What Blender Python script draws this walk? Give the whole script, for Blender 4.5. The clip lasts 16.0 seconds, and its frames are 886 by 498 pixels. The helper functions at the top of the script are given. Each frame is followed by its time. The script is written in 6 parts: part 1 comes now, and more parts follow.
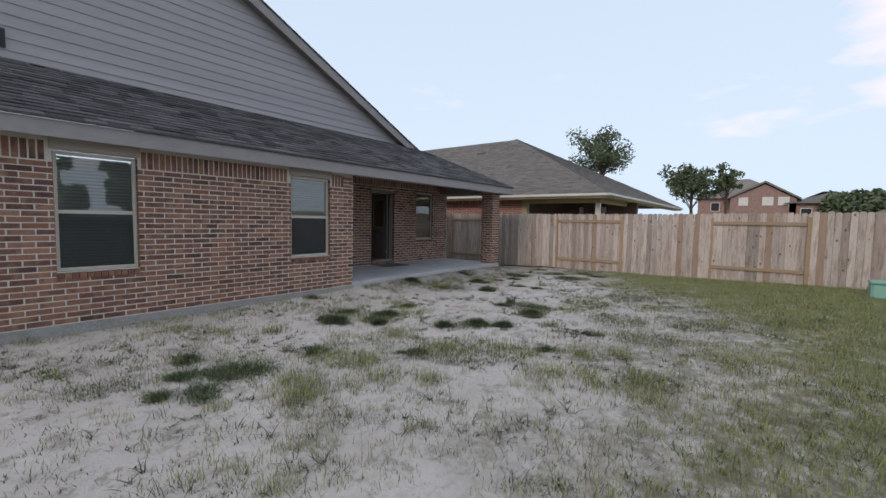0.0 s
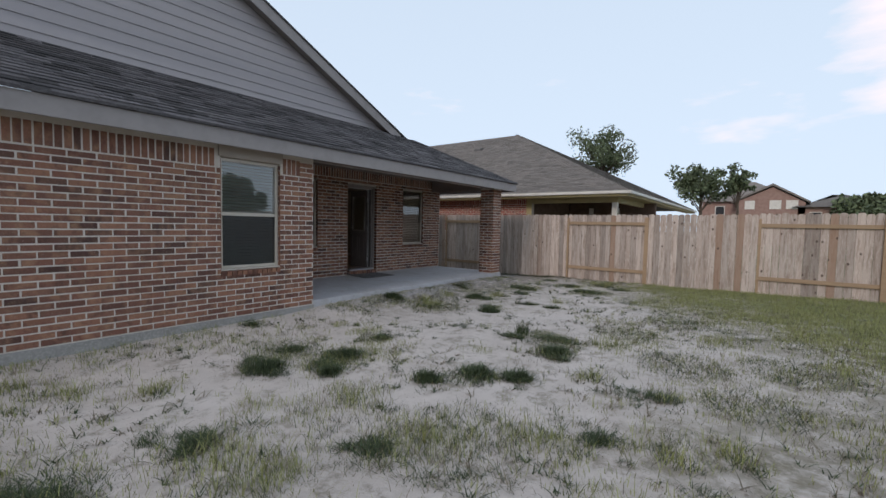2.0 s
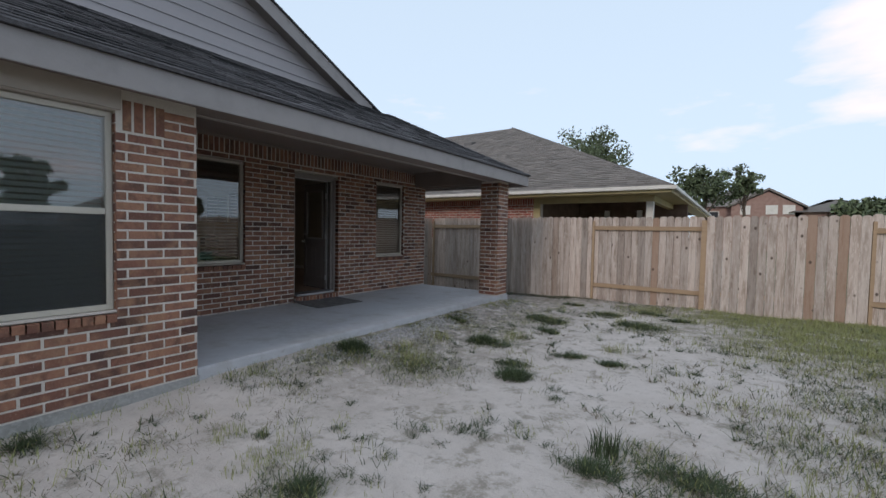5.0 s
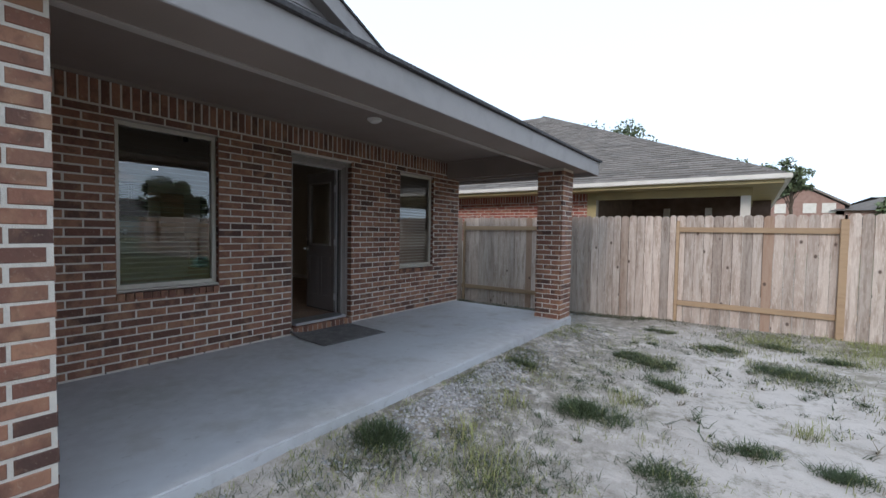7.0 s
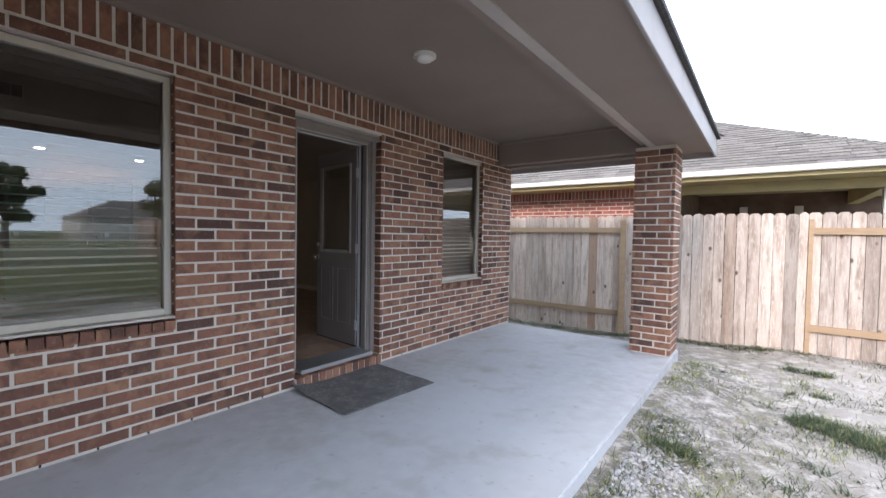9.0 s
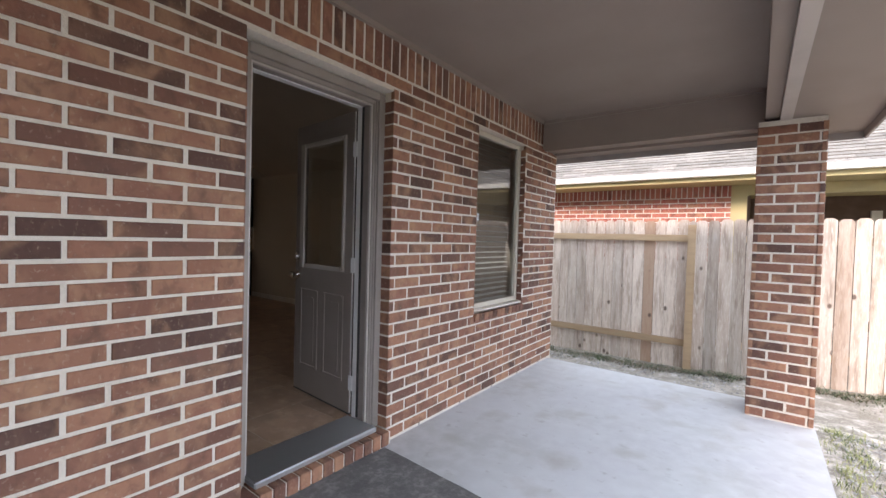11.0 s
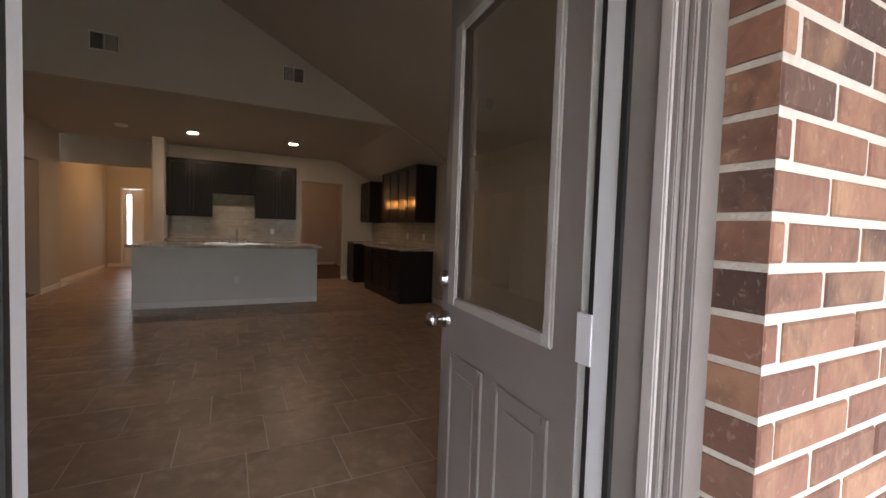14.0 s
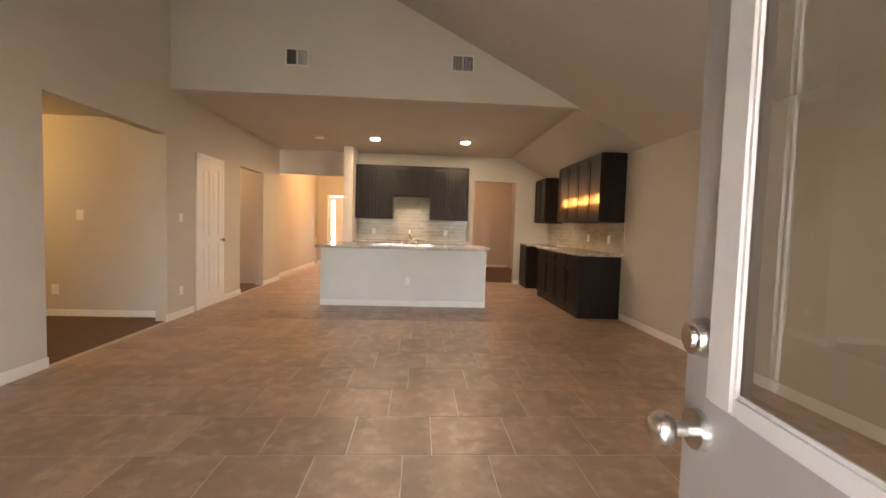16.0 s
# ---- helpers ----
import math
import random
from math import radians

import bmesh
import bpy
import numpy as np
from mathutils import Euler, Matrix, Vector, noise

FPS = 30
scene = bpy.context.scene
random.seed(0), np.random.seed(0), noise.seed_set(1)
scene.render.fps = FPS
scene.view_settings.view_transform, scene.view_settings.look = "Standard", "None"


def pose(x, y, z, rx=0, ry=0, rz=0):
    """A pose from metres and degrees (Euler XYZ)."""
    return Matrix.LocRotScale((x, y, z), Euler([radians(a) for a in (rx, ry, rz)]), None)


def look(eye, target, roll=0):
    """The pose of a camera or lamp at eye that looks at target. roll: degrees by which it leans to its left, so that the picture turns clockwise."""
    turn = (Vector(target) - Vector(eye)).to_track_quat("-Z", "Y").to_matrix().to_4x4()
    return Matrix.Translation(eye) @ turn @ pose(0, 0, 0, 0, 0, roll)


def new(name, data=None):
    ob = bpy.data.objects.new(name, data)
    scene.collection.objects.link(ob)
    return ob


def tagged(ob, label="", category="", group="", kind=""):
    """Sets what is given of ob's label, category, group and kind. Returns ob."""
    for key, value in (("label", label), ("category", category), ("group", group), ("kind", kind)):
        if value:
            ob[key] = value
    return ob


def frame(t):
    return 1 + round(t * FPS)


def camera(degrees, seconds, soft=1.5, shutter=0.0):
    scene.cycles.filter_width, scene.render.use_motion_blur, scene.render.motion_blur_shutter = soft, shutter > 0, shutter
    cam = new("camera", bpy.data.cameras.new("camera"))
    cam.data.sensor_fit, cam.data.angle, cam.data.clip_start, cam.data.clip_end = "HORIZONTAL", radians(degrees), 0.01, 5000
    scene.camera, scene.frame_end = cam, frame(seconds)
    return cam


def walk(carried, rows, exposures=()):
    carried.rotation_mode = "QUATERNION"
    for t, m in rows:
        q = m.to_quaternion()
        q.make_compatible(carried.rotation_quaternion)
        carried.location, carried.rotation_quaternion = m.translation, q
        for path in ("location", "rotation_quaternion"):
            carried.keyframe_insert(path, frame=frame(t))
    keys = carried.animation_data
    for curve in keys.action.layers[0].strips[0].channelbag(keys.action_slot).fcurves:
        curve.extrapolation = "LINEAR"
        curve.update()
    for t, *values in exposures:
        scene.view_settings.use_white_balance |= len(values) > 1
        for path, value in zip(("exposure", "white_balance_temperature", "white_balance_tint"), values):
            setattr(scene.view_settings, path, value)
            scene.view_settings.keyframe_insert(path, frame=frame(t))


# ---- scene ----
cam = camera(93.1, 16.0)
PATH = [
    (0, (9.431, 2.093, 1.351), (6.984, 5.247, 1.09), 1.02),
    (0.5, (9.118, 2.532, 1.351), (6.636, 5.658, 1.093), 1.19),
    (1, (8.813, 2.978, 1.341), (6.325, 6.1, 1.094), 1.18),
    (1.5, (8.512, 3.429, 1.319), (6.059, 6.58, 1.086), 1.15),
    (2, (8.218, 3.856, 1.296), (5.799, 7.034, 1.071), 1.20),
    (2.5, (7.906, 4.265, 1.274), (5.553, 7.493, 1.074), 1.29),
    (3, (7.57, 4.657, 1.264), (5.261, 7.918, 1.074), 1.25),
    (3.5, (7.261, 5.059, 1.259), (4.957, 8.325, 1.097), 1.16),
    (4, (6.989, 5.471, 1.259), (4.698, 8.746, 1.097), 1.14),
    (6.5, (5.02, 7.296, 1.33), (2.701, 10.551, 1.166), 1.01),
    (7, (4.633, 7.617, 1.328), (2.268, 10.839, 1.169), 0.96),
    (7.5, (4.249, 7.927, 1.32), (1.805, 11.09, 1.173), 0.99),
    (8, (3.865, 8.223, 1.305), (1.382, 11.356, 1.162), 0.98),
    (8.5, (3.474, 8.487, 1.297), (0.986, 11.615, 1.155), 1.00),
    (9, (3.078, 8.712, 1.294), (0.651, 11.889, 1.173), 0.96),
    (11.5, (1.613, 9.97, 1.36), (-0.789, 13.167, 1.266), 1.71),
    (12, (1.299, 10.217, 1.328), (-1.192, 13.347, 1.279), 1.52),
    (12.5, (1.072, 10.481, 1.311), (-1.537, 13.512, 1.302), 1.34),
    (13, (0.827, 10.701, 1.356), (-2.136, 13.385, 1.23), 1.88),
    (13.5, (0.546, 10.851, 1.36), (-2.746, 13.117, 1.207), 2.10),
    (14, (0.331, 10.993, 1.356), (-3.228, 12.808, 1.175), 1.87),
    (14.5, (0.149, 11.088, 1.357), (-3.615, 12.426, 1.148), 1.73),
    (15, (-0.033, 11.149, 1.356), (-3.907, 12.123, 1.14), 1.75),
    (15.5, (-0.212, 11.202, 1.35), (-4.157, 11.829, 1.137), 1.83),
    (16, (-0.384, 11.252, 1.34), (-4.371, 11.483, 1.127), 1.72),
]
walk(cam, [(t, look(eye, target, roll)) for t, eye, target, roll in PATH],
     exposures=[(0.0, -0.34, 6750, 19), (4.0, -0.38, 6700, 18), (6.5, 0.06, 6400, 16), (8.0, 0.87, 6500, 16), (9.0, 1.45, 6600, 20), (11.5, 2.2, 7250, 22), (12.5, 2.5, 7500, 23),
                (13.5, 2.85, 7200, 21), (14.5, 4.15, 7600, 23), (15.2, 5.05, 7700, 19), (16.0, 5.4, 7850, 20)])

# ---- world, sun ----
world = bpy.data.worlds.new("sky")
scene.world = world
world.use_nodes = True
wn, wl = world.node_tree.nodes, world.node_tree.links
wn.clear()
w_out = wn.new("ShaderNodeOutputWorld")
w_bg = wn.new("ShaderNodeBackground")
sky = wn.new("ShaderNodeTexSky")
sky.sky_type = "NISHITA"
sky.sun_disc = False
sky.sun_elevation = radians(28)
sky.sun_rotation = radians(170)
sky.air_density, sky.dust_density, sky.ozone_density = 1.0, 1.2, 1.2
tc = wn.new("ShaderNodeTexCoord")
mp = wn.new("ShaderNodeMapping")
mp.inputs["Scale"].default_value = (1.0, 1.0, 3.6)
cl = wn.new("ShaderNodeTexNoise")
cl.inputs["Scale"].default_value = 2.3
cl.inputs["Detail"].default_value = 7
cl.inputs["Roughness"].default_value = 0.55
cr = wn.new("ShaderNodeValToRGB")
cr.color_ramp.elements[0].position, cr.color_ramp.elements[1].position = 0.55, 0.74
hz = wn.new("ShaderNodeSeparateXYZ")
hr = wn.new("ShaderNodeMapRange")
hr.inputs["From Min"].default_value, hr.inputs["From Max"].default_value = 0.0, 0.75
hr.inputs["To Min"].default_value, hr.inputs["To Max"].default_value = 0.97, 0.80
mixh = wn.new("ShaderNodeMix")
mixh.data_type = "RGBA"
mixh.inputs["B"].default_value = (8.6, 11.1, 13.1, 1)
mixc = wn.new("ShaderNodeMix")
mixc.data_type = "RGBA"
mixc.inputs["B"].default_value = (14.2, 13.0, 13.1, 1)
wl.new(tc.outputs["Generated"], mp.inputs["Vector"])
wl.new(mp.outputs["Vector"], cl.inputs["Vector"])
# a bank of cloud low over the fence, thin wisps beside it
bank = wn.new("ShaderNodeVectorMath")
bank.operation = "DOT_PRODUCT"
bank.inputs[1].default_value = (0.215, 0.912, 0.350)
band = wn.new("ShaderNodeMapRange")
band.inputs["From Min"].default_value, band.inputs["From Max"].default_value = 0.982, 1.0
band.inputs["To Min"].default_value, band.inputs["To Max"].default_value = -0.05, 0.20
thick = wn.new("ShaderNodeMath")
wl.new(tc.outputs["Generated"], bank.inputs[0])
wl.new(bank.outputs["Value"], band.inputs["Value"])
wl.new(cl.outputs["Fac"], thick.inputs[0])
wl.new(band.outputs["Result"], thick.inputs[1])
wl.new(thick.outputs[0], cr.inputs["Fac"])
wl.new(tc.outputs["Generated"], hz.inputs["Vector"])
wl.new(hz.outputs["Z"], hr.inputs["Value"])
wl.new(hr.outputs["Result"], mixh.inputs["Factor"])
wl.new(sky.outputs["Color"], mixh.inputs["A"])
wl.new(mixh.outputs["Result"], mixc.inputs["A"])
wl.new(cr.outputs["Color"], mixc.inputs["Factor"])
wl.new(mixc.outputs["Result"], w_bg.inputs["Color"])
w_bg.inputs["Strength"].default_value = 0.102
wl.new(w_bg.outputs["Background"], w_out.inputs["Surface"])

sun = new("sun", bpy.data.lights.new("sun", "SUN"))
sun.data.energy, sun.data.angle, sun.data.color = 1.3, radians(16), (1.0, 0.93, 0.84)
sun.matrix_world = look((0, 0, 20), (-0.6, 8, 15.5))


def lamp(name, kind, place, power, colour, size=0.1, target=None, spread=None):
    ob = new(name, bpy.data.lights.new(name, kind))
    ob.data.energy, ob.data.color = power, colour
    if kind == "AREA":
        ob.data.size = size
        if spread:
            ob.data.spread = radians(spread)
    else:
        ob.data.shadow_soft_size = size
    ob.matrix_world = look(place, target or (place[0], place[1] + 0.001, place[2] - 1))
    return ob


WARM = (1.0, 0.62, 0.30)
for y in (10.43, 12.04):
    lamp("can_light_bulb", "AREA", (-7.98, y, 2.835), 0.4, (1.0, 0.80, 0.58), 0.12)
lamp("hall_lamp_bulb", "POINT", (-11.4, 9.6, 2.5), 3.0, WARM, 0.1)
lamp("side_room_bulb", "POINT", (-4.7, 6.0, 2.3), 1.3, (1.0, 0.66, 0.26), 0.12)
lamp("back_room_bulb", "POINT", (-11.6, 12.9, 2.5), 0.9, (1.0, 0.58, 0.36), 0.1)
lamp("side_hall_bulb", "POINT", (-8.0, 6.9, 2.3), 0.8, (1.0, 0.66, 0.42), 0.1)

# sky light that comes in at the two windows beside the door
for y in (9.38, 13.17):
    lamp("window_daylight", "AREA", (-0.24, y, 1.5), 0.3 if y < 11 else 0.75, (1.0, 0.98, 0.95), 0.9, target=(-3.0, y, 0.6))


# ---- materials ----
def mat(name, base, rough=0.7, metal=0.0, spots=(), bump=0.0, bump_scale=60.0, vary=0.0, coat=0.0, spec=0.5, axes="Object", stretch=(1, 1, 1)):
    """spots: (scale, colour, low, high) layers of noise over the base; vary: change of brightness from piece to piece."""
    m = bpy.data.materials.new(name)
    m.use_nodes = True
    n, l = m.node_tree.nodes, m.node_tree.links
    b = n["Principled BSDF"]
    b.inputs["Roughness"].default_value, b.inputs["Metallic"].default_value = rough, metal
    b.inputs["Specular IOR Level"].default_value = spec
    b.inputs["Coat Weight"].default_value = coat
    co = n.new("ShaderNodeTexCoord")
    mp = n.new("ShaderNodeMapping")
    mp.inputs["Scale"].default_value = stretch
    if vary:
        oi, ad = n.new("ShaderNodeObjectInfo"), n.new("ShaderNodeVectorMath")
        gi = n.new("ShaderNodeNewGeometry")
        sm, sc = n.new("ShaderNodeMath"), n.new("ShaderNodeMath")
        sm.operation, sc.operation = "ADD", "MULTIPLY"
        sc.inputs[1].default_value = 37.0
        l.new(oi.outputs["Random"], sm.inputs[0])
        l.new(gi.outputs["Random Per Island"], sm.inputs[1])
        l.new(sm.outputs[0], sc.inputs[0])
        l.new(co.outputs[axes], ad.inputs[0])
        l.new(sc.outputs[0], ad.inputs[1])
        l.new(ad.outputs[0], mp.inputs["Vector"])
    else:
        l.new(co.outputs[axes], mp.inputs["Vector"])
    col = n.new("ShaderNodeRGB")
    col.outputs[0].default_value = (*base, 1)
    last = col.outputs[0]
    for scale, colour, lo, hi in spots:
        t = n.new("ShaderNodeTexNoise")
        t.inputs["Scale"].default_value, t.inputs["Detail"].default_value = scale, 5
        l.new(mp.outputs["Vector"], t.inputs["Vector"])
        r = n.new("ShaderNodeMapRange")
        r.inputs["From Min"].default_value, r.inputs["From Max"].default_value = lo, hi
        l.new(t.outputs["Fac"], r.inputs["Value"])
        x = n.new("ShaderNodeMix")
        x.data_type = "RGBA"
        x.inputs["B"].default_value = (*colour, 1)
        l.new(r.outputs["Result"], x.inputs["Factor"])
        l.new(last, x.inputs["A"])
        last = x.outputs["Result"]
    if vary:
        o, g = n.new("ShaderNodeObjectInfo"), n.new("ShaderNodeNewGeometry")
        a = n.new("ShaderNodeMath")
        a.operation = "ADD"
        l.new(o.outputs["Random"], a.inputs[0])
        l.new(g.outputs["Random Per Island"], a.inputs[1])
        f = n.new("ShaderNodeMath")
        f.operation = "FRACT"
        l.new(a.outputs[0], f.inputs[0])
        r = n.new("ShaderNodeMapRange")
        r.inputs["To Min"].default_value, r.inputs["To Max"].default_value = 1 - vary, 1 + vary
        l.new(f.outputs[0], r.inputs["Value"])
        h = n.new("ShaderNodeHueSaturation")
        l.new(r.outputs["Result"], h.inputs["Value"])
        l.new(last, h.inputs["Color"])
        last = h.outputs["Color"]
    l.new(last, b.inputs["Base Color"])
    if bump:
        t = n.new("ShaderNodeTexNoise")
        t.inputs["Scale"].default_value, t.inputs["Detail"].default_value = bump_scale, 6
        l.new(mp.outputs["Vector"], t.inputs["Vector"])
        q = n.new("ShaderNodeBump")
        q.inputs["Strength"].default_value, q.inputs["Distance"].default_value = bump, 0.01
        l.new(t.outputs["Fac"], q.inputs["Height"])
        l.new(q.outputs["Normal"], b.inputs["Normal"])
    return m


def brick_mat(name, stops):
    """Fired clay: each piece takes a colour of its own, with darker burns and grain over it."""
    m = mat(name, (0.3, 0.2, 0.15), 0.85, spots=(), bump=0.5, bump_scale=45)
    n, l = m.node_tree.nodes, m.node_tree.links
    b = n["Principled BSDF"]
    o, g = n.new("ShaderNodeObjectInfo"), n.new("ShaderNodeNewGeometry")
    a, f = n.new("ShaderNodeMath"), n.new("ShaderNodeMath")
    a.operation, f.operation = "ADD", "FRACT"
    l.new(o.outputs["Random"], a.inputs[0])
    l.new(g.outputs["Random Per Island"], a.inputs[1])
    l.new(a.outputs[0], f.inputs[0])
    r = n.new("ShaderNodeValToRGB")
    r.color_ramp.elements[0].color = (*stops[0][1], 1)
    r.color_ramp.elements[0].position = stops[0][0]
    r.color_ramp.elements[1].color = (*stops[-1][1], 1)
    r.color_ramp.elements[1].position = stops[-1][0]
    for p, c in stops[1:-1]:
        e = r.color_ramp.elements.new(p)
        e.color = (*c, 1)
    l.new(f.outputs[0], r.inputs["Fac"])
    co = n.new("ShaderNodeTexCoord")
    last = r.outputs["Color"]
    for scale, colour, lo, hi, amount in ((6, (0.38, 0.205, 0.12), 0.48, 0.68, 0.6), (10, (0.06, 0.032, 0.024), 0.54, 0.72, 0.6), (24, (0.12, 0.06, 0.045), 0.52, 0.72, 0.45),
                                          (70, (0.44, 0.33, 0.25), 0.6, 0.8, 0.45), (2.0, (0.15, 0.085, 0.065), 0.5, 0.9, 0.6)):
        t = n.new("ShaderNodeTexNoise")
        t.inputs["Scale"].default_value, t.inputs["Detail"].default_value, t.inputs["Distortion"].default_value = scale, 4, 0.6
        off = n.new("ShaderNodeVectorMath")
        off.operation = "MULTIPLY_ADD"
        off.inputs[1].default_value = (1, 1, 0.8)
        k = n.new("ShaderNodeMath")
        k.operation = "MULTIPLY"
        k.inputs[1].default_value = 41.0 + scale
        l.new(f.outputs[0], k.inputs[0])
        l.new(co.outputs["Object"], off.inputs[0])
        l.new(k.outputs[0], off.inputs[2])
        l.new(off.outputs[0], t.inputs["Vector"])
        q = n.new("ShaderNodeMapRange")
        q.inputs["From Min"].default_value, q.inputs["From Max"].default_value, q.inputs["To Max"].default_value = lo, hi, amount
        l.new(t.outputs["Fac"], q.inputs["Value"])
        x = n.new("ShaderNodeMix")
        x.data_type = "RGBA"
        x.inputs["B"].default_value = (*colour, 1)
        l.new(q.outputs["Result"], x.inputs["Factor"])
        l.new(last, x.inputs["A"])
        last = x.outputs["Result"]
    l.new(last, b.inputs["Base Color"])
    return m


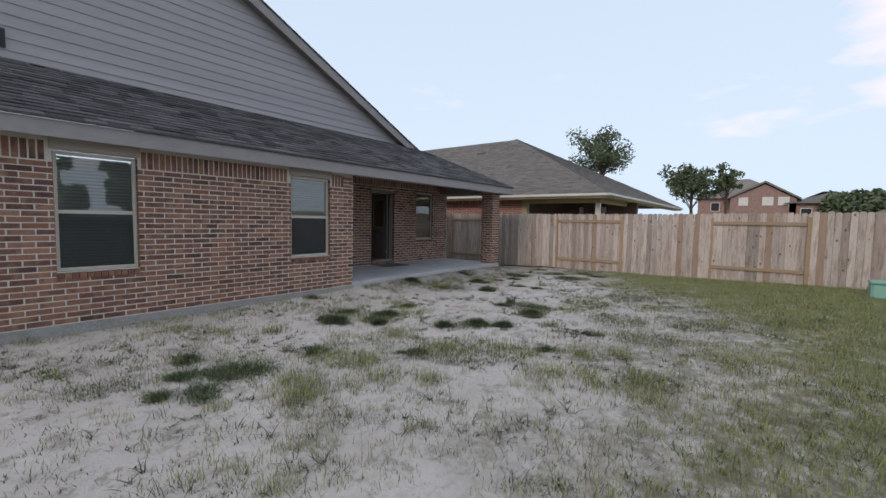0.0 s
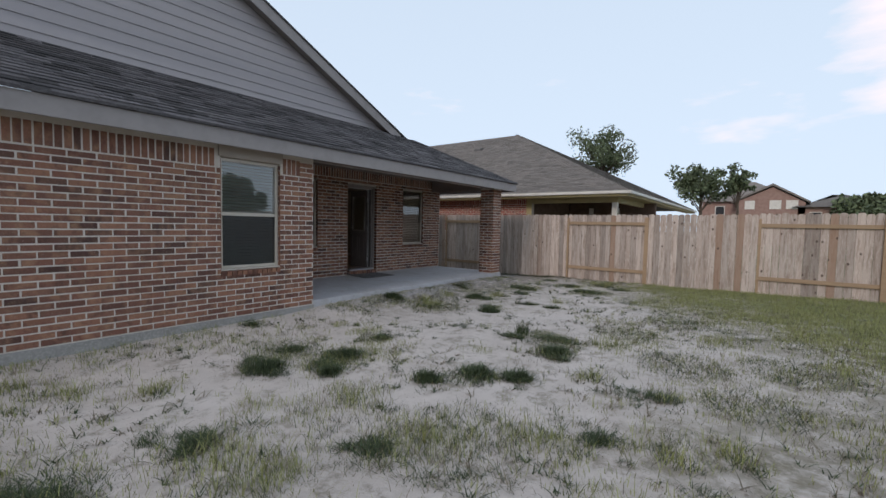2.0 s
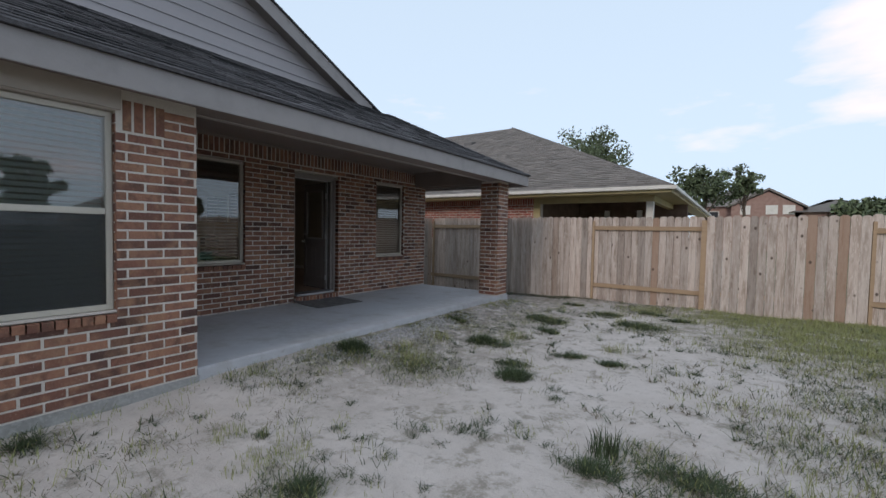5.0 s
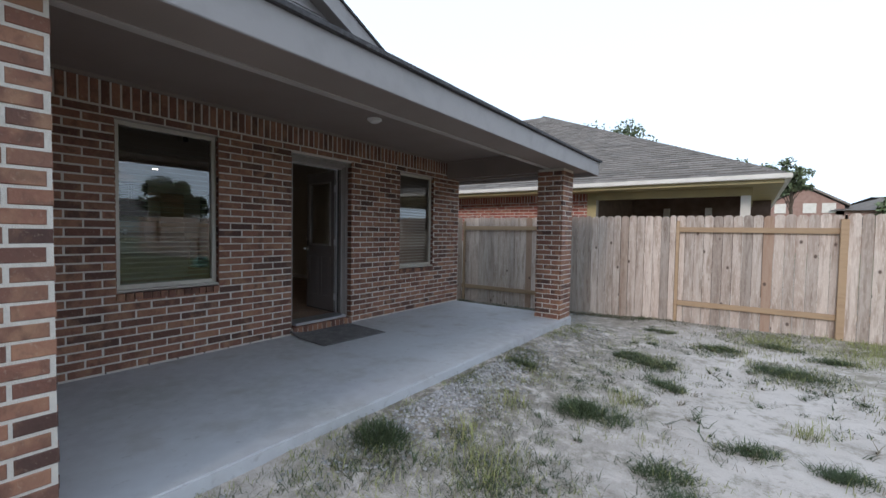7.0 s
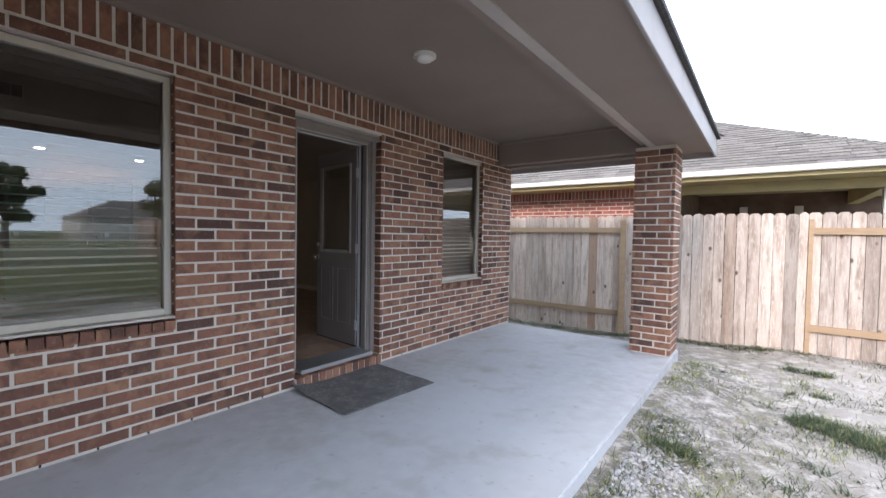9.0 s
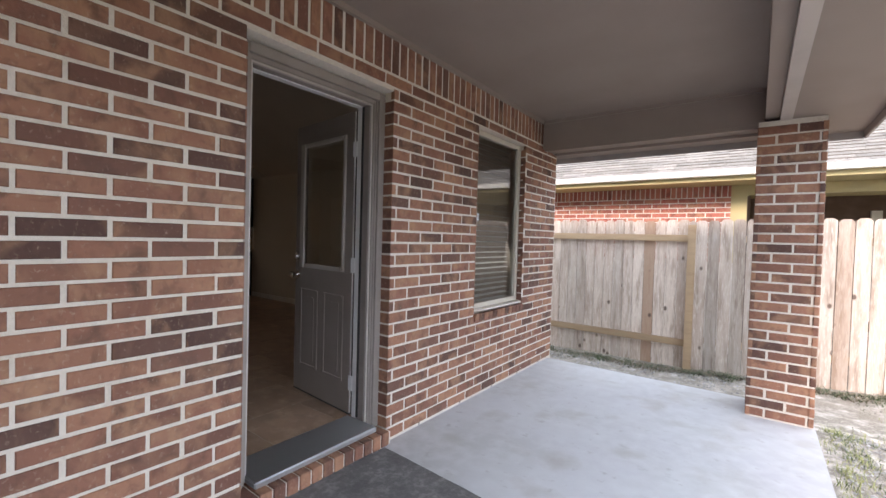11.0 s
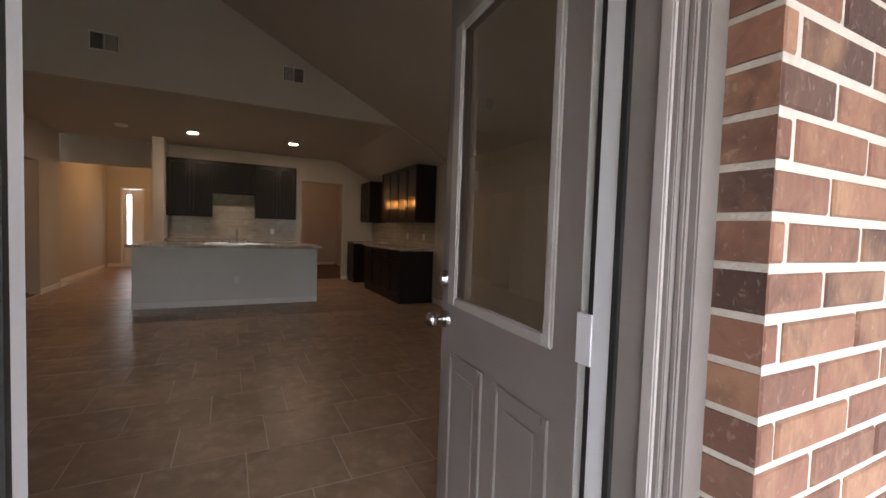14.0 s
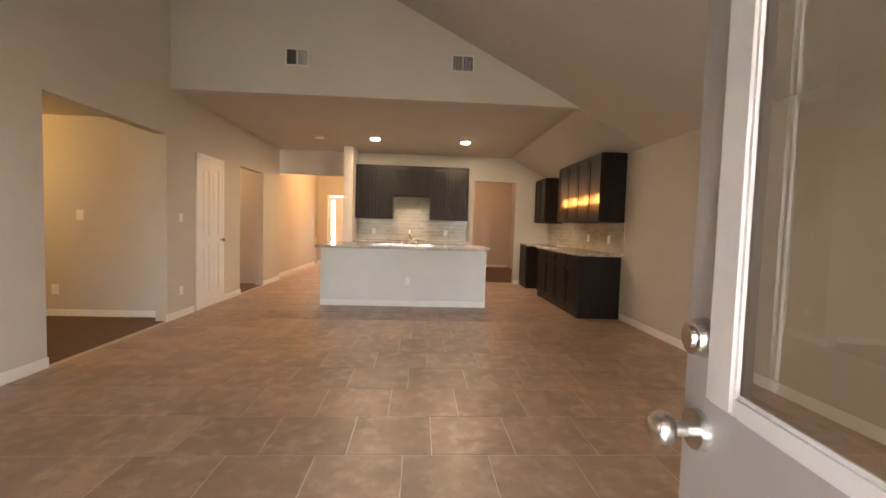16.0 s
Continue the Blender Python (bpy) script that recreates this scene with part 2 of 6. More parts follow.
M = {
    "brick": brick_mat("fired_brick", [(0.0, (0.070, 0.034, 0.027)), (0.2, (0.145, 0.063, 0.045)), (0.5, (0.225, 0.097, 0.065)), (0.78, (0.315, 0.148, 0.092)), (1.0, (0.15, 0.064, 0.046))]),
    "brick_red": brick_mat("red_brick", [(0.0, (0.26, 0.075, 0.055)), (0.5, (0.38, 0.11, 0.08)), (1.0, (0.44, 0.17, 0.12))]),
    "brick_far": mat("pinkish_brick", (0.33, 0.21, 0.17), 0.9, spots=((3, (0.27, 0.16, 0.13), 0.4, 0.7),)),
    "header": mat("header_board_paint", (0.40, 0.34, 0.29), 0.6, spots=((3, (0.34, 0.29, 0.25), 0.4, 0.8),), bump=0.08, bump_scale=60),
    "mortar": mat("mortar", (0.58, 0.52, 0.465), 0.95, spots=((5, (0.45, 0.39, 0.33), 0.45, 0.85), (60, (0.64, 0.575, 0.51), 0.4, 0.8)), bump=0.5, bump_scale=150),
    "concrete": mat("slab_concrete", (0.41, 0.395, 0.42), 0.72, spots=((1.3, (0.36, 0.35, 0.33), 0.35, 0.75), (9, (0.48, 0.48, 0.49), 0.4, 0.8), (0.5, (0.50, 0.50, 0.52), 0.4, 0.7), (2.6, (0.36, 0.325, 0.31), 0.56, 0.78), (14, (0.33, 0.31, 0.305), 0.62, 0.8)), bump=0.12, bump_scale=90),
    "footing": mat("footing_concrete", (0.30, 0.29, 0.28), 0.9, spots=((4, (0.22, 0.21, 0.19), 0.4, 0.7), (40, (0.36, 0.35, 0.33), 0.45, 0.7)), bump=0.5, bump_scale=40),
    "trim": mat("taupe_trim_paint", (0.235, 0.205, 0.19), 0.55, spots=((3, (0.20, 0.175, 0.16), 0.4, 0.8),), bump=0.08, bump_scale=60),
    "fascia": mat("fascia_paint", (0.29, 0.26, 0.255), 0.5, spots=((6, (0.24, 0.215, 0.21), 0.45, 0.8),), bump=0.08, bump_scale=50),
    "soffit": mat("soffit_paint", (0.25, 0.20, 0.175), 0.6, spots=((2, (0.215, 0.17, 0.148), 0.4, 0.8),), bump=0.06, bump_scale=80),
    "siding": mat("lap_siding_paint", (0.37, 0.335, 0.345), 0.6, spots=((1.5, (0.30, 0.28, 0.295), 0.4, 0.8),), bump=0.12, bump_scale=30, vary=0.04, stretch=(1, 0.1, 3)),
    "shingle": mat("asphalt_shingle", (0.066, 0.060, 0.064), 0.95, spots=((30, (0.13, 0.125, 0.13), 0.45, 0.75), (1.2, (0.055, 0.054, 0.06), 0.4, 0.8)), bump=0.9, bump_scale=220, vary=0.6),
    "shingle_far": mat("brown_shingle", (0.18, 0.155, 0.135), 0.95, spots=((20, (0.26, 0.23, 0.205), 0.45, 0.75), (1.0, (0.13, 0.115, 0.105), 0.4, 0.8)), bump=0.9, bump_scale=160, vary=0.2),
    "fence": mat("weathered_cedar", (0.40, 0.315, 0.265), 0.9, spots=((1.2, (0.46, 0.385, 0.335), 0.4, 0.6), (3, (0.26, 0.195, 0.155), 0.46, 0.70), (14, (0.56, 0.49, 0.43), 0.5, 0.8), (30, (0.26, 0.20, 0.16), 0.58, 0.8)), bump=0.45, bump_scale=16, vary=0.30, stretch=(6, 6, 0.7)),
    "fence_rail": mat("rail_pine", (0.36, 0.245, 0.15), 0.85, spots=((4, (0.30, 0.20, 0.125), 0.45, 0.75),), bump=0.5, bump_scale=20, vary=0.15, stretch=(1, 6, 6)),
    "knot": mat("pine_knot", (0.10, 0.055, 0.035), 0.8),
    "frame": mat("almond_vinyl", (0.52, 0.47, 0.40), 0.4, spots=((4, (0.46, 0.42, 0.36), 0.4, 0.8),)),
    "blind": mat("blind_slat", (0.62, 0.65, 0.63), 0.5, vary=0.05),
    "screen": mat("insect_screen", (0.02, 0.022, 0.026), 0.75),
    "dark": mat("dark_void", (0.02, 0.02, 0.022), 0.8),
    "door": mat("door_paint", (0.232, 0.193, 0.178), 0.42, spots=((5, (0.208, 0.172, 0.159), 0.4, 0.8),), bump=0.05, bump_scale=90),
    "jamb": mat("jamb_paint", (0.25, 0.212, 0.196), 0.45, spots=((5, (0.19, 0.162, 0.15), 0.4, 0.8),), bump=0.08, bump_scale=60),
    "moulding": mat("door_moulding_paint", (0.42, 0.375, 0.35), 0.4, spots=((5, (0.36, 0.32, 0.30), 0.4, 0.8),)),
    "metal": mat("satin_nickel", (0.62, 0.60, 0.57), 0.25, 1.0),
    "hinge": mat("hinge_steel", (0.78, 0.78, 0.80), 0.4, 0.3),
    "alu": mat("mill_aluminium", (0.55, 0.56, 0.58), 0.4, 0.9),
    "rubber": mat("coir_mat", (0.14, 0.13, 0.13), 0.98, spots=((40, (0.24, 0.225, 0.22), 0.45, 0.7), (6, (0.10, 0.095, 0.095), 0.4, 0.7)), bump=1.0, bump_scale=150),
    "wall": mat("interior_wall_paint", (0.535, 0.492, 0.43), 0.85, spots=((1.2, (0.505, 0.462, 0.40), 0.35, 0.8),), bump=0.18, bump_scale=55),
    "ceil": mat("ceiling_paint", (0.50, 0.455, 0.40), 0.9, spots=((1.5, (0.47, 0.43, 0.375), 0.35, 0.8),), bump=0.25, bump_scale=60),
    "white": mat("white_semigloss", (0.78, 0.76, 0.73), 0.35, spots=((6, (0.73, 0.71, 0.68), 0.4, 0.8),)),
    "tile": mat("porcelain_tile", (0.39, 0.248, 0.168), 0.36, spots=((2.2, (0.25, 0.155, 0.105), 0.35, 0.66), (6, (0.26, 0.175, 0.125), 0.52, 0.72), (9, (0.44, 0.30, 0.215), 0.48, 0.72), (40, (0.30, 0.20, 0.14), 0.5, 0.8)), bump=0.05, bump_scale=25, vary=0.09),
    "grout": mat("floor_grout", (0.62, 0.55, 0.47), 0.9, spots=((8, (0.42, 0.35, 0.29), 0.4, 0.8),)),
    "carpet": mat("brown_carpet", (0.14, 0.085, 0.06), 1.0, spots=((60, (0.19, 0.12, 0.09), 0.4, 0.7),), bump=1.0, bump_scale=260),
    "cabinet": mat("espresso_wood", (0.008, 0.006, 0.005), 0.38, spec=0.25, spots=((5, (0.02, 0.013, 0.01), 0.4, 0.8),), bump=0.08, bump_scale=30, stretch=(6, 6, 0.6)),
    "counter": mat("granite_top", (0.42, 0.38, 0.33), 0.15, spots=((55, (0.16, 0.13, 0.11), 0.5, 0.65), (25, (0.60, 0.55, 0.48), 0.5, 0.7))),
    "splash": mat("subway_tile", (0.42, 0.36, 0.27), 0.2, vary=0.12, spots=((4, (0.36, 0.30, 0.22), 0.4, 0.8),)),
    "island": mat("island_panel_paint", (0.66, 0.65, 0.61), 0.6, spots=((2, (0.63, 0.62, 0.58), 0.4, 0.8),), bump=0.08, bump_scale=70),
    "sand": None,
    "patio": mat("brown_patio_brick", (0.12, 0.075, 0.055), 0.9, spots=((4, (0.17, 0.11, 0.085), 0.4, 0.7),), bump=0.3, bump_scale=30),
    "yellow": mat("tan_siding_paint", (0.45, 0.355, 0.17), 0.6, spots=((3, (0.36, 0.30, 0.16), 0.4, 0.8),)),
    "gutter": mat("cream_gutter", (0.66, 0.62, 0.56), 0.4, spots=((4, (0.56, 0.52, 0.46), 0.45, 0.8),)),
    "leaf": mat("tree_leaf", (0.10, 0.128, 0.064), 0.7, vary=0.55),
    "bark": mat("tree_bark", (0.10, 0.075, 0.055), 0.95, spots=((8, (0.05, 0.038, 0.03), 0.4, 0.7),), bump=0.8, bump_scale=20),
    "grass": mat("grass_blade", (0.235, 0.245, 0.095), 0.8, vary=0.4),
    "grass_dark": mat("weed_blade", (0.042, 0.062, 0.024), 0.8, vary=0.4),
    "grass_dry": mat("dry_grass", (0.17, 0.145, 0.105), 0.9, vary=0.35),
    "stone": mat("gravel_stone", (0.30, 0.29, 0.29), 0.9, vary=0.4),
    "iron": mat("black_iron", (0.02, 0.02, 0.02), 0.5),
    "roof_vent": mat("roof_vent_metal", (0.14, 0.13, 0.125), 0.6),
    "green": mat("green_utility_plastic", (0.22, 0.42, 0.33), 0.5),
    "vent": mat("vent_white_metal", (0.62, 0.58, 0.54), 0.5),
}



def add_knots(m, scale, colour, size):
    """Small round knots with a darker ring, strewn over weathered boards."""
    n, l = m.node_tree.nodes, m.node_tree.links
    b = n["Principled BSDF"]
    src = b.inputs["Base Color"].links[0].from_socket
    co, oi = n.new("ShaderNodeTexCoord"), n.new("ShaderNodeObjectInfo")
    k, off, v, q, x = n.new("ShaderNodeMath"), n.new("ShaderNodeVectorMath"), n.new("ShaderNodeTexVoronoi"), n.new("ShaderNodeMapRange"), n.new("ShaderNodeMix")
    k.operation, off.operation, x.data_type = "MULTIPLY", "MULTIPLY_ADD", "RGBA"
    k.inputs[1].default_value = 53.0
    off.inputs[1].default_value = (1, 1, 0.7)
    v.inputs["Scale"].default_value = scale
    l.new(oi.outputs["Random"], k.inputs[0])
    l.new(co.outputs["Object"], off.inputs[0])
    l.new(k.outputs[0], off.inputs[2])
    l.new(off.outputs[0], v.inputs["Vector"])
    q.inputs["From Min"].default_value, q.inputs["From Max"].default_value, q.inputs["To Min"].default_value, q.inputs["To Max"].default_value = size * 0.5, size, 0.9, 0.0
    l.new(v.outputs["Distance"], q.inputs["Value"])
    l.new(q.outputs["Result"], x.inputs["Factor"])
    l.new(src, x.inputs["A"])
    x.inputs["B"].default_value = (*colour, 1)
    # every sixth board or so is fresher and redder
    g, t, y = n.new("ShaderNodeMapRange"), n.new("ShaderNodeMapRange"), n.new("ShaderNodeMix")
    y.data_type = "RGBA"
    g.inputs["From Min"].default_value, g.inputs["From Max"].default_value, g.inputs["To Max"].default_value = 0.80, 0.93, 0.65
    l.new(oi.outputs["Random"], g.inputs["Value"])
    l.new(g.outputs["Result"], y.inputs["Factor"])
    l.new(src, y.inputs["A"])
    y.inputs["B"].default_value = (0.34, 0.20, 0.125, 1)
    l.new(y.outputs["Result"], x.inputs["A"])
    l.new(x.outputs["Result"], b.inputs["Base Color"])


add_knots(M["fence"], 5.0, (0.085, 0.055, 0.042), 0.14)
glass = bpy.data.materials.new("window_glass")
glass.use_nodes = True
gn, gl = glass.node_tree.nodes, glass.node_tree.links
gn.clear()
g_o, g_t, g_g, g_m, g_f = (gn.new("ShaderNode" + k) for k in ("OutputMaterial", "BsdfTransparent", "BsdfGlossy", "MixShader", "Fresnel"))
g_t.inputs["Color"].default_value = (0.80, 0.84, 0.82, 1)
g_g.inputs["Roughness"].default_value = 0.01
g_f.inputs["IOR"].default_value = 2.3
gl.new(g_f.outputs[0], g_m.inputs["Fac"])
gl.new(g_t.outputs[0], g_m.inputs[1])
gl.new(g_g.outputs[0], g_m.inputs[2])
gl.new(g_m.outputs[0], g_o.inputs["Surface"])
M["glass"] = glass

glow = bpy.data.materials.new("lamp_lens")
glow.use_nodes = True
gb = glow.node_tree.nodes["Principled BSDF"]
gb.inputs["Emission Color"].default_value = (1.0, 0.86, 0.68, 1)
gb.inputs["Emission Strength"].default_value = 14
M["glow"] = glow


# ---- mesh helpers ----
def box(bm, x0, x1, y0, y1, z0, z1):
    x0, x1, y0, y1, z0, z1 = min(x0, x1), max(x0, x1), min(y0, y1), max(y0, y1), min(z0, z1), max(z0, z1)
    v = [bm.verts.new((x, y, z)) for x in (x0, x1) for y in (y0, y1) for z in (z0, z1)]
    for f in ((0, 1, 3, 2), (4, 6, 7, 5), (0, 4, 5, 1), (2, 3, 7, 6), (0, 2, 6, 4), (1, 5, 7, 3)):
        bm.faces.new([v[i] for i in f])
    return v


def prism(bm, pts, axis, a, b):
    """A polygon of (u, v) pulled along an axis from a to b. axis x: (y, z); y: (x, z); z: (x, y)."""
    def at(u, v, w):
        return {"x": (w, u, v), "y": (u, w, v), "z": (u, v, w)}[axis]
    lo, hi = [bm.verts.new(at(u, v, a)) for u, v in pts], [bm.verts.new(at(u, v, b)) for u, v in pts]
    bm.faces.new(lo)
    bm.faces.new(hi[::-1])
    for i in range(len(pts)):
        j = (i + 1) % len(pts)
        bm.faces.new((lo[i], lo[j], hi[j], hi[i]))


def cyl(bm, a, b, r0, r1=None, n=12, caps=True):
    a, b = Vector(a), Vector(b)
    r1 = r0 if r1 is None else r1
    q = (b - a).to_track_quat("Z", "Y")
    ring = lambda c, r: [bm.verts.new(c + q @ Vector((r * math.cos(6.2832 * i / n), r * math.sin(6.2832 * i / n), 0))) for i in range(n)]  # noqa: E731
    lo, hi = ring(a, r0), ring(b, r1)
    for i in range(n):
        bm.faces.new((lo[i], lo[(i + 1) % n], hi[(i + 1) % n], hi[i]))
    if caps:
        bm.faces.new(lo[::-1])
        bm.faces.new(hi)


def part(name, bm, material, parent=None, label="", bevel=0.0, smooth=False, **tags):
    bmesh.ops.recalc_face_normals(bm, faces=bm.faces)
    if bevel:
        bmesh.ops.bevel(bm, geom=list(bm.edges), offset=bevel, segments=2, affect="EDGES", clamp_overlap=True)
    me = bpy.data.meshes.new(name)
    bm.to_mesh(me)
    bm.free()
    me.materials.append(M[material] if isinstance(material, str) else material)
    if smooth:
        me.shade_smooth()
    ob = new(name, me)
    ob.parent = parent
    return tagged(ob, label, **tags)


def boxes(name, items, material, parent=None, label="", bevel=0.0, **tags):
    bm = bmesh.new()
    for b in items:
        box(bm, *b)
    return part(name, bm, material, parent, label, bevel, **tags)


def thing(name, place=(0, 0, 0), label="", category="", group="", turn=0.0):
    ob = new(name)
    ob.matrix_world = pose(*place, 0, 0, turn)
    return tagged(ob, label, category, group)


def pane(x, y0, y1, z0, z1, parent, label=""):
    ob = quads("pane", [(x, y0, z0), (x, y1, z0), (x, y1, z1), (x, y0, z1)], [(0, 1, 2, 3)], "glass", parent, label)
    ob.visible_shadow = False
    return ob


def quads(name, verts, faces, material, parent=None, label="", **tags):
    me = bpy.data.meshes.new(name)
    me.from_pydata(verts, [], faces)
    me.materials.append(M[material])
    ob = new(name, me)
    ob.parent = parent
    return tagged(ob, label, **tags)


def ground_z(x, y):
    z = -0.20 - 0.012 * max(0.0, 7.5 - y) + 0.017 * max(0.0, x - 5.0) - 0.10 * max(0.0, min(1.0, (3.0 - x) / 2.0)) * max(0.0, min(1.0, (y - 14.0) / 1.5))
    z += (0.05 + 0.06 * max(0.0, min(1.0, (y - 7.6) / 0.8))) * max(0.0, min(1.0, (3.1 - x) / 0.7)) * max(0.0, min(1.0, (14.6 - y) / 0.4))
    z = max(-0.42, min(0.02, z))
    return z + 0.028 * noise.noise((x * 0.9, y * 0.9, 0)) + 0.012 * noise.noise((x * 3.1, y * 3.1, 4))


# ---- plan ----
SLAB_X, WING_X, WING_Y, FAR_Y = 2.31, 2.32, 8.06, 14.42
EAVE_X, EAVE_Y, EAVE_Z = 2.60, 14.62, 2.50
FLOOR = 0.12
COURSE, LONG, JOINT = 0.0767, 0.254, 0.0130


# ---- brickwork ----
def brick_layout(u0, u1, z0, rows, holes, shift=0):
    """Bricks (u, v, z, w) of a running bond between u0 and u1, cut at holes (a, b, c, d)."""
    out = []
    for r in range(rows):
        z, zt = z0 + r * COURSE, z0 + (r + 1) * COURSE
        spans = [(u0, u1)]
        for a, b, c, d in holes:
            if zt > c + 0.03 and z < d - 0.03:
                spans = [s for lo, hi in spans for s in ((lo, min(hi, a)), (max(lo, b), hi)) if s[1] - s[0] > 0.03]
        for lo, hi in spans:
            start = u0 - LONG + (LONG / 2 if (r + shift) % 2 else 0)
            k = math.floor((lo - start) / LONG)
            u = start + k * LONG
            while u < hi:
                a, b = max(u, lo), min(u + LONG, hi)
                if b - a > 0.035:
                    out.append((a, b, z, zt))
                u += LONG
    return out


BRICKS = []
CORNERS = set()  # places along a wall where its bricks run out to a free corner


def lay_bricks(host, bricks, axis, face, near, material="brick", limit=300, stuff="brick_field", depth=0.03, sign=1):
    """Each brick proud of the mortar plane; the nearest ones are objects, the rest one joined mesh."""
    rng = random.Random(len(bricks))
    bricks = sorted(bricks, key=near)
    cache, rest_v, rest_f = {}, [], []
    for i, (a, b, c, d) in enumerate(bricks):
        w, h = b - a - JOINT - rng.choice((0, 0.002, 0.005)), d - c - JOINT - rng.choice((0, 0.0015, 0.003))
        out = rng.uniform(0.003, 0.0065)
        e = 0.004
        left, right = (JOINT / 2 + 0.005 if axis == "x" and round(k, 3) in CORNERS else 0.0 for k in (a, b))
        w += left + right
        a -= left
        key = (round(w, 3), round(h, 3))
        def shape(w, h):
            o, s = 0.0, sign
            pts = [(0, 0, -depth), (0, w, -depth), (h, w, -depth), (h, 0, -depth), (0, 0, -e), (0, w, -e), (h, w, -e), (h, 0, -e), (e, e, 0), (e, w - e, 0), (h - e, w - e, 0), (h - e, e, 0)]
            vs = [((s * q, v, z) if axis == "x" else (v, s * q, z)) for z, v, q in pts]
            fs = [(0, 1, 5, 4), (1, 2, 6, 5), (2, 3, 7, 6), (3, 0, 4, 7), (4, 5, 9, 8), (5, 6, 10, 9), (6, 7, 11, 10), (7, 4, 8, 11), (8, 9, 10, 11)]
            return vs, fs
        at = (face + sign * out, a + JOINT / 2, c + JOINT / 2) if axis == "x" else (a + JOINT / 2, face + sign * out, c + JOINT / 2)
        if i < limit:
            if key not in cache:
                vs, fs = shape(*key)
                me = bpy.data.meshes.new("brick")
                me.from_pydata(vs, [], fs)
                me.materials.append(M[material])
                cache[key] = me
            BRICKS.append((cache[key], at, host, rng.uniform(-0.006, 0.006) if w > 0.1 and axis == "x" else 0.0))
        else:
            vs, fs = shape(w, h)
            n = len(rest_v)
            rest_v += [(p[0] + at[0], p[1] + at[1], p[2] + at[2]) for p in vs]
            rest_f += [tuple(k + n for k in f) for f in fs]
    if rest_v:
        quads(stuff, rest_v, rest_f, material, host, kind="stuff")


def with_holes(u0, u1, z0, z1, holes):
    """Rectangles that fill a wall around its openings."""
    us = sorted({u0, u1, *[h[0] for h in holes], *[h[1] for h in holes]})
    out = []
    for a, b in zip(us, us[1:]):
        cuts = sorted((h[2], h[3]) for h in holes if h[0] < (a + b) / 2 < h[1])
        z = z0
        for c, d in cuts:
            if c > z:
                out.append((a, b, z, c))
            z = d
        if z < z1:
            out.append((a, b, z, z1))
    return out


W3, W4, DOOR = (8.92, 9.84, 0.74, 2.313), (12.72, 13.62, 0.74, 2.313), (10.72, 11.70, 0.0, 2.29)
# porch wall (x = 0) with two windows and the doorway; wing wall with two windows
WING1, WING2 = (3.27, 4.17, 0.62, 2.17), (6.58, 7.47, 0.62, 2.17)
porch_holes = [W3, W4, DOOR]
CORNERS.update(round(k, 3) for h in (W3, W4, DOOR, WING1, WING2) for k in h[:2])
CORNERS.update((round(WING_Y, 3), 0.213, -0.213))
wall_porch = boxes("wall_porch", [(-0.10, 0.0, a, b, c, d) for a, b, c, d in with_holes(WING_Y - 0.1, FAR_Y, -0.05, 2.66, porch_holes)], "mortar", label="brown brick porch wall with pale mortar joints", kind="structure")
b_porch = brick_layout(WING_Y, FAR_Y, 0.012, 31, [(q[0], q[1], q[2] - 0.05, q[3]) for q in (W3, W4)] + [DOOR])
sold = []
u = WING_Y
while u < FAR_Y - 0.05:
    sold.append((u, u + COURSE, 0.012 + 31 * COURSE + 0.004, 2.635))
    u += COURSE
lay_bricks(wall_porch, b_porch, "x", 0.0, lambda q: abs((q[0] + q[1]) / 2 - 11.3), limit=230)
lay_bricks(wall_porch, sold, "x", 0.0, lambda q: abs(q[0] - 11.3), limit=40, stuff="soldier_course")

# wing wall (x = WING_X)
wing_holes = [WING1, WING2]
wall_wing = boxes("wall_wing", [(WING_X - 0.10, WING_X, a, b, c, d) for a, b, c, d in with_holes(-3.0, WING_Y, -0.10, 2.34, wing_holes)], "mortar", label="brown brick wing wall with two windows", kind="structure")
b_wing = brick_layout(-3.0, WING_Y, -0.055, 27, [(q[0], q[1], q[2] - 0.05, q[3]) for q in wing_holes], 1)
ws = []
u = -3.0
while u < WING_Y - 0.05:
    if not any(u + COURSE > a - 0.03 and u < b + 0.03 for a, b, c, d in wing_holes) and not (u > 7.76):
        ws.append((u, u + COURSE, -0.055 + 27 * COURSE + 0.004, 2.27))
    u += COURSE
b_wing += brick_layout(7.80, WING_Y, -0.055 + 27 * COURSE, 3, [])
lay_bricks(wall_wing, b_wing, "x", WING_X, lambda q: abs((q[0] + q[1]) / 2 - 6.9), limit=260)
lay_bricks(wall_wing, ws, "x", WING_X, lambda q: abs(q[0] - 6.9), limit=30, stuff="soldier_course")
# return wall between the two, facing the porch
wall_return = boxes("wall_return", [(0.0, WING_X - 0.10, WING_Y - 0.10, WING_Y, -0.10, 2.66)], "mortar", label="brown brick return wall of the porch", kind="structure")
lay_bricks(wall_return, brick_layout(0.0, WING_X, -0.10, 30, [], 1), "y", WING_Y, lambda q: -q[1], limit=60)
boxes("wing_footing", [(WING_X - 0.12, WING_X + 0.012, -3.0, WING_Y + 0.015, -0.7, -0.062)], "footing", label="grey concrete footing under the wing wall", kind="structure")


